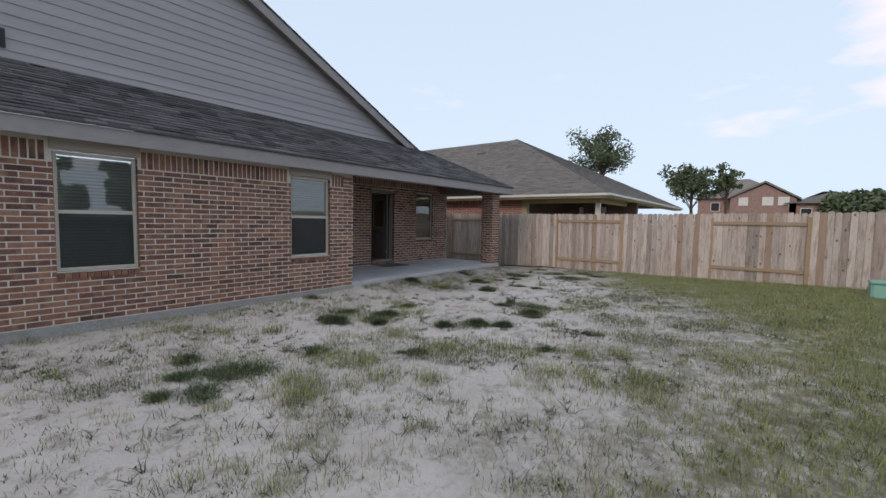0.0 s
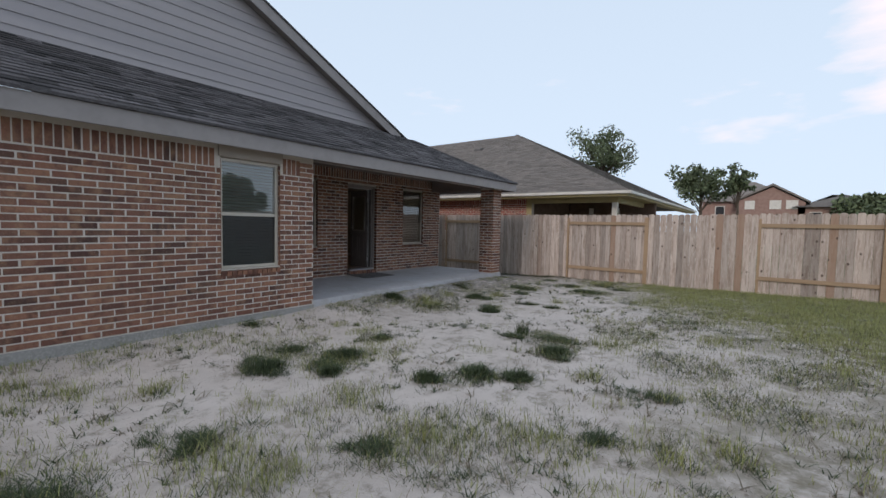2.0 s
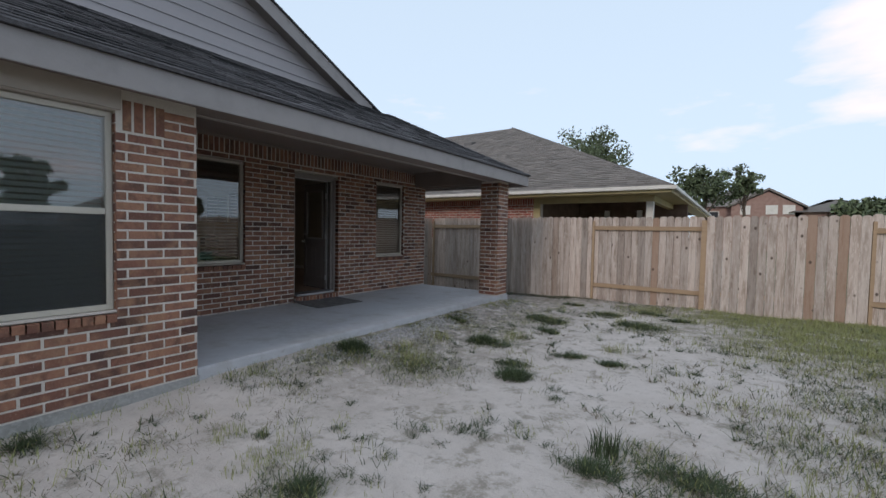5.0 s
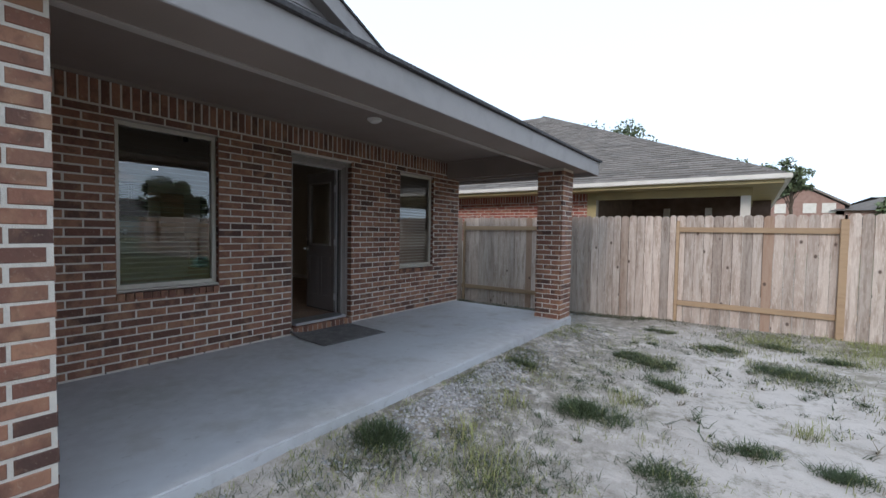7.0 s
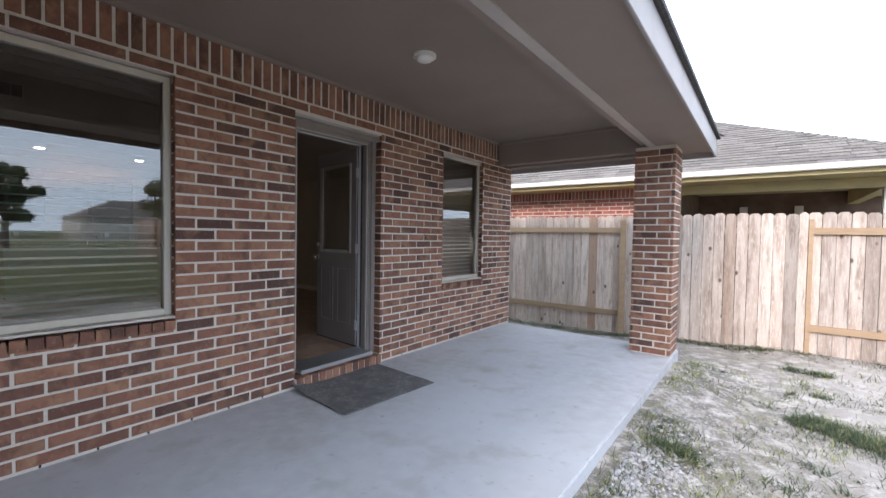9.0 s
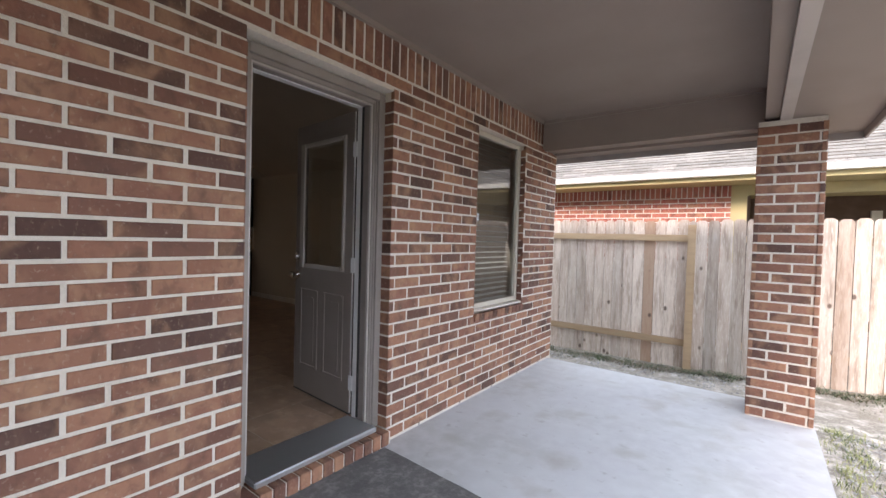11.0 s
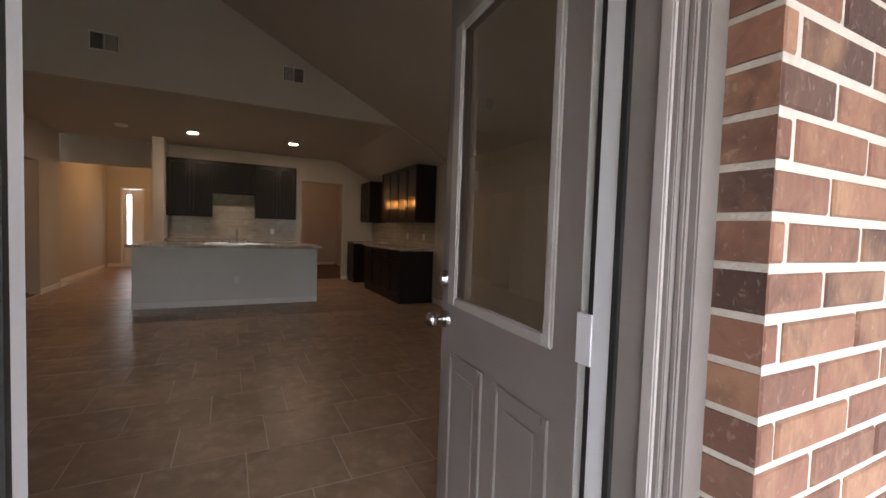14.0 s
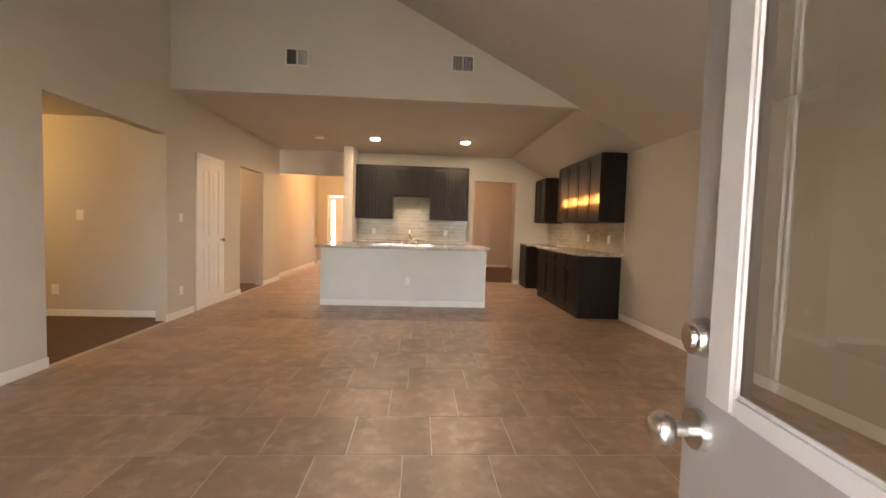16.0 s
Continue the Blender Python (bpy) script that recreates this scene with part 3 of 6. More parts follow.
def rowlock_sill(host, plane, a, b, z, limit=True):
    bm = bmesh.new()
    n = round((b - a) / 0.073)
    for i in range(n):
        u = a + i * (b - a) / n
        w = (b - a) / n - 0.011
        v = [bm.verts.new(p) for p in ((plane - 0.09, u, z - 0.005), (plane + 0.028, u, z - 0.028), (plane + 0.022, u, z - 0.088), (plane - 0.09, u, z - 0.088),
                                       (plane - 0.09, u + w, z - 0.005), (plane + 0.028, u + w, z - 0.028), (plane + 0.022, u + w, z - 0.088), (plane - 0.09, u + w, z - 0.088))]
        for f in ((0, 1, 2, 3), (7, 6, 5, 4), (0, 4, 5, 1), (1, 5, 6, 2), (2, 6, 7, 3), (3, 7, 4, 0)):
            bm.faces.new([v[k] for k in f])
    part("brick_sill", bm, "brick", host, "rowlock brick sill")
    boxes("sill_mortar", [(plane - 0.09, plane + 0.0, a + 0.002, b - 0.002, z - 0.084, z - 0.014)], "mortar", host)


boxes("weep_hole", [(-0.004, 0.0015, y_, y_ + 0.011, 0.002, 0.075) for y_ in (8.50, 8.83, 9.17, 9.42, 9.675, 9.93, 10.18, 10.44, 12.03, 12.55, 13.06, 13.57, 14.08)], "dark", wall_porch, "dark open weep joints at the foot of the wall")
for h in (W3, W4):
    rowlock_sill(wall_porch, 0.0, h[0], h[1], h[2])
for h in wing_holes:
    rowlock_sill(wall_wing, WING_X, h[0], h[1], h[2])


for yy, sg in ((DOOR[1], -1), (DOOR[0], 1)):
    vs, fs = [], []
    for r in range(29):
        z = 0.012 + r * COURSE
        m = len(vs)
        y_a, y_b = yy, yy + sg * 0.006
        d = -0.085
        vs += [(d, y_a, z + 0.006), (0.0, y_a, z + 0.006), (0.0, y_a, z + COURSE - 0.0075), (d, y_a, z + COURSE - 0.0075), (d, y_b, z + 0.006), (0.002, y_b, z + 0.006), (0.002, y_b, z + COURSE - 0.0075), (d, y_b, z + COURSE - 0.0075)]
        fs += [(m + 4, m + 5, m + 6, m + 7), (m, m + 1, m + 5, m + 4), (m + 3, m + 2, m + 6, m + 7), (m + 1, m + 2, m + 6, m + 5)]
    quads("reveal_brick", vs, fs, "brick", wall_porch, kind="stuff")
for host, plane, holes in ((wall_porch, 0.0, (W3, W4)), (wall_wing, WING_X, wing_holes)):
    vs, fs = [], []
    for a, b, c, d_ in holes:
        for yy, sg in ((b, -1), (a, 1)):
            r = 0
            while c + (r + 1) * COURSE < d_ + 0.02:
                z = c + r * COURSE
                m = len(vs)
                y_a, y_b, d = yy, yy + sg * 0.006, plane - 0.052
                vs += [(d, y_a, z + 0.006), (plane, y_a, z + 0.006), (plane, y_a, z + COURSE - 0.0075), (d, y_a, z + COURSE - 0.0075), (d, y_b, z + 0.006), (plane + 0.002, y_b, z + 0.006), (plane + 0.002, y_b, z + COURSE - 0.0075), (d, y_b, z + COURSE - 0.0075)]
                fs += [(m + 4, m + 5, m + 6, m + 7), (m, m + 1, m + 5, m + 4), (m + 3, m + 2, m + 6, m + 7), (m + 1, m + 2, m + 6, m + 5)]
                r += 1
    quads("reveal_brick", vs, fs, "brick", host, kind="stuff")


def window(name, plane, hole, hung, label, drop=1.0):
    """A vinyl window set back in the brick, with a blind of slats behind its glass."""
    a, b, c, d = hole
    a, b, c, d = a + 0.008, b - 0.008, c + 0.004, d - 0.008
    top = tagged(new(name), label, kind="structure")
    x0, x1, f = plane - 0.115, plane - 0.055, 0.042
    boxes("window_frame", [(x0, x1, a, a + f, c, d), (x0, x1, b - f, b, c, d), (x0, x1, a + f, b - f, c, c + f), (x0, x1, a + f, b - f, d - f, d)], "frame", top, "almond vinyl frame", bevel=0.004)
    xg = plane - 0.088
    mid = (c + d) / 2
    if hung:
        boxes("window_sash", [(xg - 0.012, xg + 0.022, a + f, b - f, mid - 0.024, mid + 0.024)], "frame", top, "almond meeting rail", bevel=0.004)
        pane(xg + 0.004, a + f, b - f, mid + 0.024, d - f, top)
        pane(xg + 0.004, a + f, b - f, c + f, mid - 0.024, top)
        scr = boxes("insect_screen", [(xg + 0.012, xg + 0.014, a + f, b - f, c + f, mid - 0.024)], M["mesh"], top, "dark insect screen")
    else:
        pane(xg + 0.004, a + f, b - f, c + f, d - f, top)
    bm = bmesh.new()
    z = d - f - 0.03
    step, tilt = (0.044, 0.016) if hung else (0.050, 0.005)
    while z > d - (d - c) * drop:
        x_in, x_out = (xg - 0.055, xg - 0.028) if hung else (xg - 0.085, xg - 0.04)
        v = [bm.verts.new(p) for p in ((x_in, a + 0.05, z + tilt), (x_out, a + 0.05, z - tilt), (x_out, b - 0.05, z - tilt), (x_in, b - 0.05, z + tilt))]
        bm.faces.new(v)
        z -= step
    part("blind", bm, "blind", top, "white horizontal blind slats")
    return top


scr_m = bpy.data.materials.new("insect_mesh")
scr_m.use_nodes = True
sn, sl = scr_m.node_tree.nodes, scr_m.node_tree.links
s_t, s_m = sn.new("ShaderNodeBsdfTransparent"), sn.new("ShaderNodeMixShader")
sn["Principled BSDF"].inputs["Base Color"].default_value = (0.018, 0.02, 0.023, 1)
s_m.inputs["Fac"].default_value = 0.40
sl.new(s_t.outputs[0], s_m.inputs[1])
sl.new(sn["Principled BSDF"].outputs[0], s_m.inputs[2])
sl.new(s_m.outputs[0], sn["Material Output"].inputs["Surface"])
M["mesh"] = scr_m

window("window_1", WING_X, WING1, True, "single-hung almond window in the brick wing, blind lowered")
window("window_2", WING_X, WING2, True, "single-hung almond window near the porch corner, blind lowered")
window("window_3", 0.0, W3, False, "large fixed almond window beside the back door, blind lowered")
window("window_4", 0.0, W4, False, "fixed almond window at the end of the porch, blind lowered")

# ---- slab, column, porch ceiling and eaves ----
bm = bmesh.new()
box(bm, -0.12, SLAB_X, WING_Y, 14.36, -0.60, 0.0)
part("porch_slab", bm, "concrete", label="smooth grey concrete porch slab", bevel=0.012, kind="structure")

column = thing("porch_column", (2.085, 14.095, 0), "square brown brick column on the slab's outer corner", "column")
boxes("column_core", [(-0.205, 0.205, -0.205, 0.205, 0.0, 2.34)], "mortar", column)
col_b = []
for ax, sg in (("x", 1), ("x", -1), ("y", 1), ("y", -1)):
    bl = brick_layout(-0.213, 0.213, 0.006, 30, [], 0 if ax == "x" else 1)
    lay_bricks(column, bl, ax, sg * 0.205, lambda q: 0, limit=70 if (ax, sg) in (("x", 1), ("y", -1)) else 0, stuff="column_brick", sign=sg)

boxes("porch_ceiling", [(0.012, 2.0, WING_Y, 14.0, 2.64, 2.71)], "soffit", label="painted taupe porch ceiling", kind="structure")
boxes("porch_beam", [(1.92, 2.012, WING_Y, 14.30, 2.37, 2.71), (0.012, 1.92, 14.0, 14.30, 2.345, 2.71)], "soffit", label="painted taupe porch beam", bevel=0.004, kind="structure")
boxes("beam_trim", [(2.012, 2.085, WING_Y, 14.30, 2.335, 2.66)], "moulding", label="pale painted trim board under the porch beam", kind="structure")
boxes("soffit", [(2.085, EAVE_X - 0.02, WING_Y, EAVE_Y - 0.02, 2.343, 2.358), (WING_X + 0.012, EAVE_X - 0.02, -3.4, WING_Y, 2.335, 2.35), (-1.0, 2.085, 14.30, EAVE_Y - 0.02, 2.343, 2.358)], "soffit", label="taupe soffit under the eaves", kind="structure")
boxes("header_board", [(WING_X + 0.004, WING_X + 0.03, a - 0.03, b + 0.03, 2.176, 2.335) for a, b in ((WING1[0], WING1[1]), (WING2[0], WING2[1]))], "header", label="beige header boards above the wing windows", kind="structure", bevel=0.003)
boxes("fascia", [(EAVE_X - 0.02, EAVE_X, -3.4, EAVE_Y, 2.282, 2.49), (-4.0, EAVE_X - 0.02, EAVE_Y - 0.02, EAVE_Y, 2.282, 2.49)], "fascia", label="weathered pale taupe fascia board", kind="structure", bevel=0.004)

boxes("ceiling_trim", [(0.008, 0.034, WING_Y, 13.97, 2.607, 2.64), (0.034, 1.90, 13.974, 14.0, 2.607, 2.64), (0.034, 1.92, 14.0, 14.022, 2.318, 2.345), (0.034, 1.92, 14.278, 14.30, 2.318, 2.345)], "soffit", label="narrow taupe trim strips round the porch ceiling and beam", kind="structure")
dome = thing("porch_light", (1.03, 11.13, 2.64), "small white round flush ceiling light, off", "light")
bm = bmesh.new()
cyl(bm, (0, 0, 0), (0, 0, -0.02), 0.085, 0.085, 24)
part("base", bm, "white", dome, "white base ring")
bm = bmesh.new()
cyl(bm, (0, 0, -0.02), (0, 0, -0.045), 0.075, 0.05, 24)
part("lens", bm, "white", dome, "frosted white lens", smooth=True)


# ---- roofs ----
def shingle_plane(name, host, p0, du, dv, rows, material, length, span=None, wide=0.33):
    """Courses of shingle tabs on a plane: p0 a corner on the eave, du along it, dv up the slope, both of one metre."""
    p0, du, dv = Vector(p0), Vector(du), Vector(dv)
    nn = du.cross(dv).normalized()
    if nn.z < 0:
        nn = -nn
    rng = random.Random(rows)
    vs, fs = [], []
    exp = 0.143
    for r in range(rows):
        u = -wide * rng.random()
        while u < length:
            w = wide * rng.uniform(0.55, 1.25)
            lo, hi = span((r + 0.6) * exp) if span else (0, length)
            a, b = max(u, lo), min(u + w - 0.006, hi)
            u += w
            if b - a < 0.02:
                continue
            lift = rng.choice((0.011, 0.015, 0.018)) if r else 0.010
            q0, q1 = r * exp, (r + 1) * exp + 0.02
            n = len(vs)
            for uu, vv, h in ((a, q0, 0.0), (b, q0, 0.0), (a, q0, lift), (b, q0, lift), (b, q1, 0.003), (a, q1, 0.003)):
                vs.append(tuple(p0 + du * uu + dv * vv + nn * h))
            fs += [(n, n + 1, n + 3, n + 2), (n + 2, n + 3, n + 4, n + 5)]
    return quads(name, vs, fs, material, host, kind="stuff")


K = 0.475
SL = Vector((-1, 0, 0.50)).normalized()
roof = tagged(new("porch_roof"), "dark grey asphalt shingle lower roof", kind="structure")
GX = 0.42
ztop = 2.52 + 0.5 * (EAVE_X + 0.02 - GX)
bm = bmesh.new()
prism(bm, [(EAVE_X + 0.02, 2.49), (EAVE_X + 0.02, 2.51), (GX, ztop - 0.012), (GX, ztop - 0.08)], "y", -3.4, EAVE_Y - (EAVE_X - GX))
part("roof_deck", bm, "shingle", roof)
n_rows = int((EAVE_X + 0.02 - GX) / SL.x / -1 / 0.143) + 1
shingle_plane("shingle", roof, (EAVE_X + 0.03, -3.4, 2.512), (0, 1, 0), SL, n_rows, "shingle", EAVE_Y + 3.42,
              lambda v: (0, EAVE_Y + 3.4 - v * 0.894))
# far slope of the main roof, which falls to the side eave
FAR = Vector((0, -1, K)).normalized()
quads("roof_deck", [(EAVE_X + 0.02, EAVE_Y + 0.02, 2.505), (GX, EAVE_Y - 2.2, ztop - 0.01), (GX, 4.6, 2.50 + K * (EAVE_Y - 4.6)), (-14, 4.6, 2.50 + K * (EAVE_Y - 4.6)), (-14, EAVE_Y + 0.02, 2.505)], [(0, 1, 2, 3, 4)], "shingle", roof)
quads("roof_deck", [(GX, 4.6, 2.50 + K * (EAVE_Y - 4.6)), (GX, -5.4, 2.50), (-14, -5.4, 2.50), (-14, 4.6, 2.50 + K * (EAVE_Y - 4.6))], [(0, 1, 2, 3)], "shingle", roof)
shingle_plane("shingle", roof, (-3.0, EAVE_Y + 0.03, 2.512), (1, 0, 0), FAR, 18, "shingle", EAVE_X + 3.0,
              lambda v: (0, EAVE_X + 3.0 - v * 0.90))
boxes("drip_edge", [(EAVE_X, EAVE_X + 0.035, -3.4, EAVE_Y + 0.035, 2.492, 2.522), (-4.0, EAVE_X, EAVE_Y, EAVE_Y + 0.035, 2.492, 2.522)], "shingle", roof, "dark drip edge")


def hip_caps(host, a, b, material):
    """Bent cap shingles laid along a hip or ridge."""
    a, b = Vector(a), Vector(b)
    d = (b - a).normalized()
    side = d.cross(Vector((0, 0, 1))).normalized()
    up = side.cross(d).normalized()
    vs, fs = [], []
    for i in range(int((b - a).length / 0.15)):
        p, q = a + d * (i * 0.15), a + d * (i * 0.15 + 0.2)
        m = len(vs)
        for c, h in ((p, 0.030), (q, 0.012)):
            vs.extend(tuple(c + side * k * 0.12 + up * (h - abs(k) * 0.045)) for k in (-1, 0, 1))
        vs.extend(tuple(p + side * k * 0.12 + up * (0.018 - abs(k) * 0.045)) for k in (-1, 0, 1))
        fs += [(m, m + 1, m + 4, m + 3), (m + 1, m + 2, m + 5, m + 4), (m, m + 6, m + 7, m + 1), (m + 1, m + 7, m + 8, m + 2)]
    return quads("hip_cap", vs, fs, material, host, kind="stuff")


hip_caps(roof, (EAVE_X, EAVE_Y, 2.52), (GX + 0.1, EAVE_Y - 2.12, 2.50 + 0.5 * 2.12 + 0.02), "shingle")


def rake_z(y):
    return 2.50 + K * (EAVE_Y - y)


gable = tagged(new("wall_gable"), "taupe lap siding gable above the lower roof", kind="structure")
SX = 0.22
ridge_y = 4.6
bm = bmesh.new()
prism(bm, [(12.2, 3.4), (ridge_y, rake_z(ridge_y) - 0.15), (-3.0, 3.4)], "x", SX - 0.12, SX - 0.02)
part("wall_backing", bm, "siding", gable)
i, z = 0, 3.45
while z < 6.9:
    yb = EAVE_Y - (z - 2.50) / K - 0.02
    yt = EAVE_Y - (z + 0.178 - 2.50) / K - 0.02
    lo = 2 * ridge_y - yb
    bm = bmesh.new()
    v = [bm.verts.new(p) for p in ((SX + 0.018, yb, z), (SX + 0.004, yt, z + 0.185), (SX + 0.004, max(lo, 2 * ridge_y - yt), z + 0.185), (SX + 0.018, lo, z),
                                   (SX - 0.01, yb, z), (SX - 0.01, lo, z))]
    bm.faces.new(v[:4])
    bm.faces.new((v[0], v[3], v[5], v[4]))
    part("siding_board", bm, "siding", gable)
    z += 0.178
rake = tagged(new("rake_trim"), "taupe rake boards along the gable", kind="structure")
for s in (1, -1):
    yy = lambda y: y if s == 1 else 2 * ridge_y - y  # noqa: E731
    bm = bmesh.new()
    prism(bm, [(yy(12.12), rake_z(12.12) - 0.245), (yy(ridge_y), rake_z(ridge_y) - 0.245), (yy(ridge_y), rake_z(ridge_y) - 0.02), (yy(12.12), rake_z(12.12) - 0.02)], "x", GX + 0.0, GX + 0.025)
    part("rake_board", bm, "fascia", rake, "rake board")
    bm = bmesh.new()
    prism(bm, [(yy(12.05), rake_z(12.05) - 0.215), (yy(ridge_y), rake_z(ridge_y) - 0.215), (yy(ridge_y), rake_z(ridge_y) - 0.195), (yy(12.05), rake_z(12.05) - 0.195)], "x", SX, GX)
    part("rake_soffit", bm, "trim", rake, "rake soffit")
    bm = bmesh.new()
    prism(bm, [(yy(12.30), rake_z(12.30) - 0.018), (yy(ridge_y), rake_z(ridge_y) - 0.018), (yy(ridge_y), rake_z(ridge_y) + 0.012), (yy(12.30), rake_z(12.30) + 0.012)], "x", -0.3, GX + 0.05)
    part("rake_shingle", bm, "shingle", rake, "dark shingle edge")
av = thing("attic_vent", (SX + 0.02, 2.93, 3.97), "small black louvred attic vent in the siding", "vent")
boxes("vent_frame", [(0, 0.03, -0.22, 0.22, -0.14, 0.14)], "iron", av, bevel=0.004)
boxes("louvre", [(0.03, 0.045, -0.19, 0.19, -0.11 + i * 0.045, -0.085 + i * 0.045) for i in range(5)], "iron", av)

# ---- back door ----
door_1 = tagged(new("door_1"), "open taupe half-glass back door, swung inward", kind="structure")
JW = 0.08
y0, y1, zt = DOOR[0], DOOR[1], DOOR[3]
boxes("door_frame", [(-0.25, -0.10, y0 + 0.004, y0 + JW, 0.10, zt - 0.012), (-0.25, -0.10, y1 - JW, y1 - 0.004, 0.10, zt - 0.012), (-0.25, -0.10, y0 + JW, y1 - JW, zt - 0.085, zt - 0.012)], "jamb", door_1, "taupe painted door frame", bevel=0.002)
boxes("door_stop", [(x_a, x_b, y0 + JW, y0 + JW + t_, 0.13, zt - 0.085 - t_) for x_a, x_b, t_ in ((-0.132, -0.108, 0.012),)] + [(x_a, x_b, y1 - JW - t_, y1 - JW, 0.13, zt - 0.085 - t_) for x_a, x_b, t_ in ((-0.132, -0.108, 0.012),)]
      + [(-0.132, -0.108, y0 + JW, y1 - JW, zt - 0.097, zt - 0.085)], "moulding", door_1, "pale door stop", bevel=0.003)
boxes("rebate_strip", [(-0.247, -0.203, y1 - JW - 0.006, y1 - JW, 0.13, zt - 0.093), (-0.247, -0.203, y0 + JW, y0 + JW + 0.006, 0.13, zt - 0.093), (-0.247, -0.203, y0 + JW, y1 - JW, zt - 0.093, zt - 0.086)], "hinge", door_1, "pale rebate edge")
boxes("brick_mould", [(-0.10, -0.075, y0 + 0.003, y0 + 0.055, 0.09, zt - 0.01), (-0.10, -0.075, y1 - 0.055, y1 - 0.003, 0.09, zt - 0.01), (-0.10, -0.075, y0 + 0.055, y1 - 0.055, zt - 0.062, zt - 0.01), (-0.10, -0.088, y1 - 0.068, y1 - 0.055, 0.09, zt - 0.062), (-0.10, -0.088, y0 + 0.055, y0 + 0.068, 0.09, zt - 0.062)], "jamb", door_1, "taupe brick mould", bevel=0.003)
boxes("threshold", [(-0.29, -0.005, y0 + JW, y1 - JW, 0.095, 0.128)], "alu", door_1, "grey metal threshold", bevel=0.006)
bm = bmesh.new()
for i in range(13):
    u = y0 + 0.005 + i * 0.0745
    box(bm, -0.12, 0.045, u, u + 0.064, 0.004, 0.092)
part("brick_step", bm, "brick", door_1, "row of bricks on edge under the threshold", bevel=0.003)
boxes("step_mortar", [(-0.12, 0.036, y0, y1, 0.0, 0.084)], "mortar", door_1)
# leaf, closed pose along -y from the hinge, then swung
leaf = new("door_leaf", None)
leaf.parent = door_1
ANG = 95
LW, LT, LH = 0.745, 0.048, 2.06
leaf.matrix_world = pose(-0.30, 11.634, 0.132, 0, 0, -ANG)
# local frame: leaf runs along -y from the hinge; outside face at x = 0
gx0, gx1, gz0, gz1 = -0.66, -0.084, 0.965, 1.915
slab_boxes = [(-LT, 0, -LW, gx0, 0, LH), (-LT, 0, gx1, 0, 0, LH), (-LT, 0, gx0, gx1, 0, gz0), (-LT, 0, gx0, gx1, gz1, LH)]
boxes("leaf_slab", slab_boxes, "door", leaf, "taupe painted door slab")
boxes("leaf_edge", [(-LT + 0.002, -0.002, 0.0, 0.003, 0.0, LH)], "white", leaf, "paler hinge edge")
fr = 0.032
boxes("glass_frame", [(0.0, 0.014, gx0 - 0.01, gx0 + 0.05, gz0, gz1), (0.0, 0.014, gx1 - 0.024, gx1 + 0.006, gz0, gz1), (0.0, 0.014, gx0 + 0.05, gx1 - 0.024, gz0, gz0 + fr), (0.0, 0.014, gx0 + 0.05, gx1 - 0.024, gz1 - fr, gz1)], "moulding", leaf, "raised frame round the glass", bevel=0.005)
pane(-0.018, gx0 + 0.005, gx1 - 0.005, gz0 + 0.005, gz1 - 0.005, leaf, "clear door glass")
for a, b in ((gx0 + 0.0, gx0 + 0.25), (gx1 - 0.25, gx1 - 0.0)):
    boxes("leaf_panel", [(0.0, 0.007, a, a + 0.02, 0.20, 0.80), (0.0, 0.007, b - 0.02, b, 0.20, 0.80), (0.0, 0.007, a + 0.02, b - 0.02, 0.20, 0.22), (0.0, 0.007, a + 0.02, b - 0.02, 0.78, 0.80),
                         (0.0, 0.004, a + 0.055, b - 0.055, 0.255, 0.745)], "door", leaf, "raised lower panel", bevel=0.003)
bm = bmesh.new()
cyl(bm, (0, -LW + 0.045, 0.905), (0.012, -LW + 0.045, 0.905), 0.032, 0.030, 20)
cyl(bm, (0.012, -LW + 0.045, 0.905), (0.04, -LW + 0.045, 0.905), 0.012, 0.012, 16)
part("knob_stem", bm, "metal", leaf, "round nickel rose", smooth=False)
bm = bmesh.new()
bmesh.ops.create_uvsphere(bm, u_segments=20, v_segments=12, radius=0.027, matrix=pose(0.058, -LW + 0.045, 0.905) @ Matrix.Diagonal((0.8, 1, 1, 1)))
bmesh.ops.create_uvsphere(bm, u_segments=20, v_segments=12, radius=0.027, matrix=pose(-LT - 0.058, -LW + 0.045, 0.905) @ Matrix.Diagonal((0.8, 1, 1, 1)))
part("door_handle", bm, "metal", leaf, "satin nickel knob", smooth=True)
bm = bmesh.new()
cyl(bm, (0, -LW + 0.045, 1.05), (0.022, -LW + 0.045, 1.05), 0.031, 0.026, 20)
cyl(bm, (0.022, -LW + 0.045, 1.05), (0.028, -LW + 0.045, 1.05), 0.018, 0.016, 16)
part("deadbolt", bm, "metal", leaf, "satin nickel deadbolt")
for z in (0.22, 1.02, 1.80):
    bm = bmesh.new()
    box(bm, -LT + 0.006, -0.004, 0.003, 0.0055, z - 0.05, z + 0.05)
    cyl(bm, (-LT - 0.006, 0.006, z - 0.05), (-LT - 0.006, 0.006, z + 0.05), 0.007, 0.007, 8)
    part("hinge", bm, "hinge", leaf, "steel butt hinge")
    boxes("hinge_plate", [(-0.284, -0.247, y1 - JW - 0.009, y1 - JW - 0.004, z + 0.132 - 0.05, z + 0.132 + 0.05)], "hinge", door_1, "steel hinge plate")
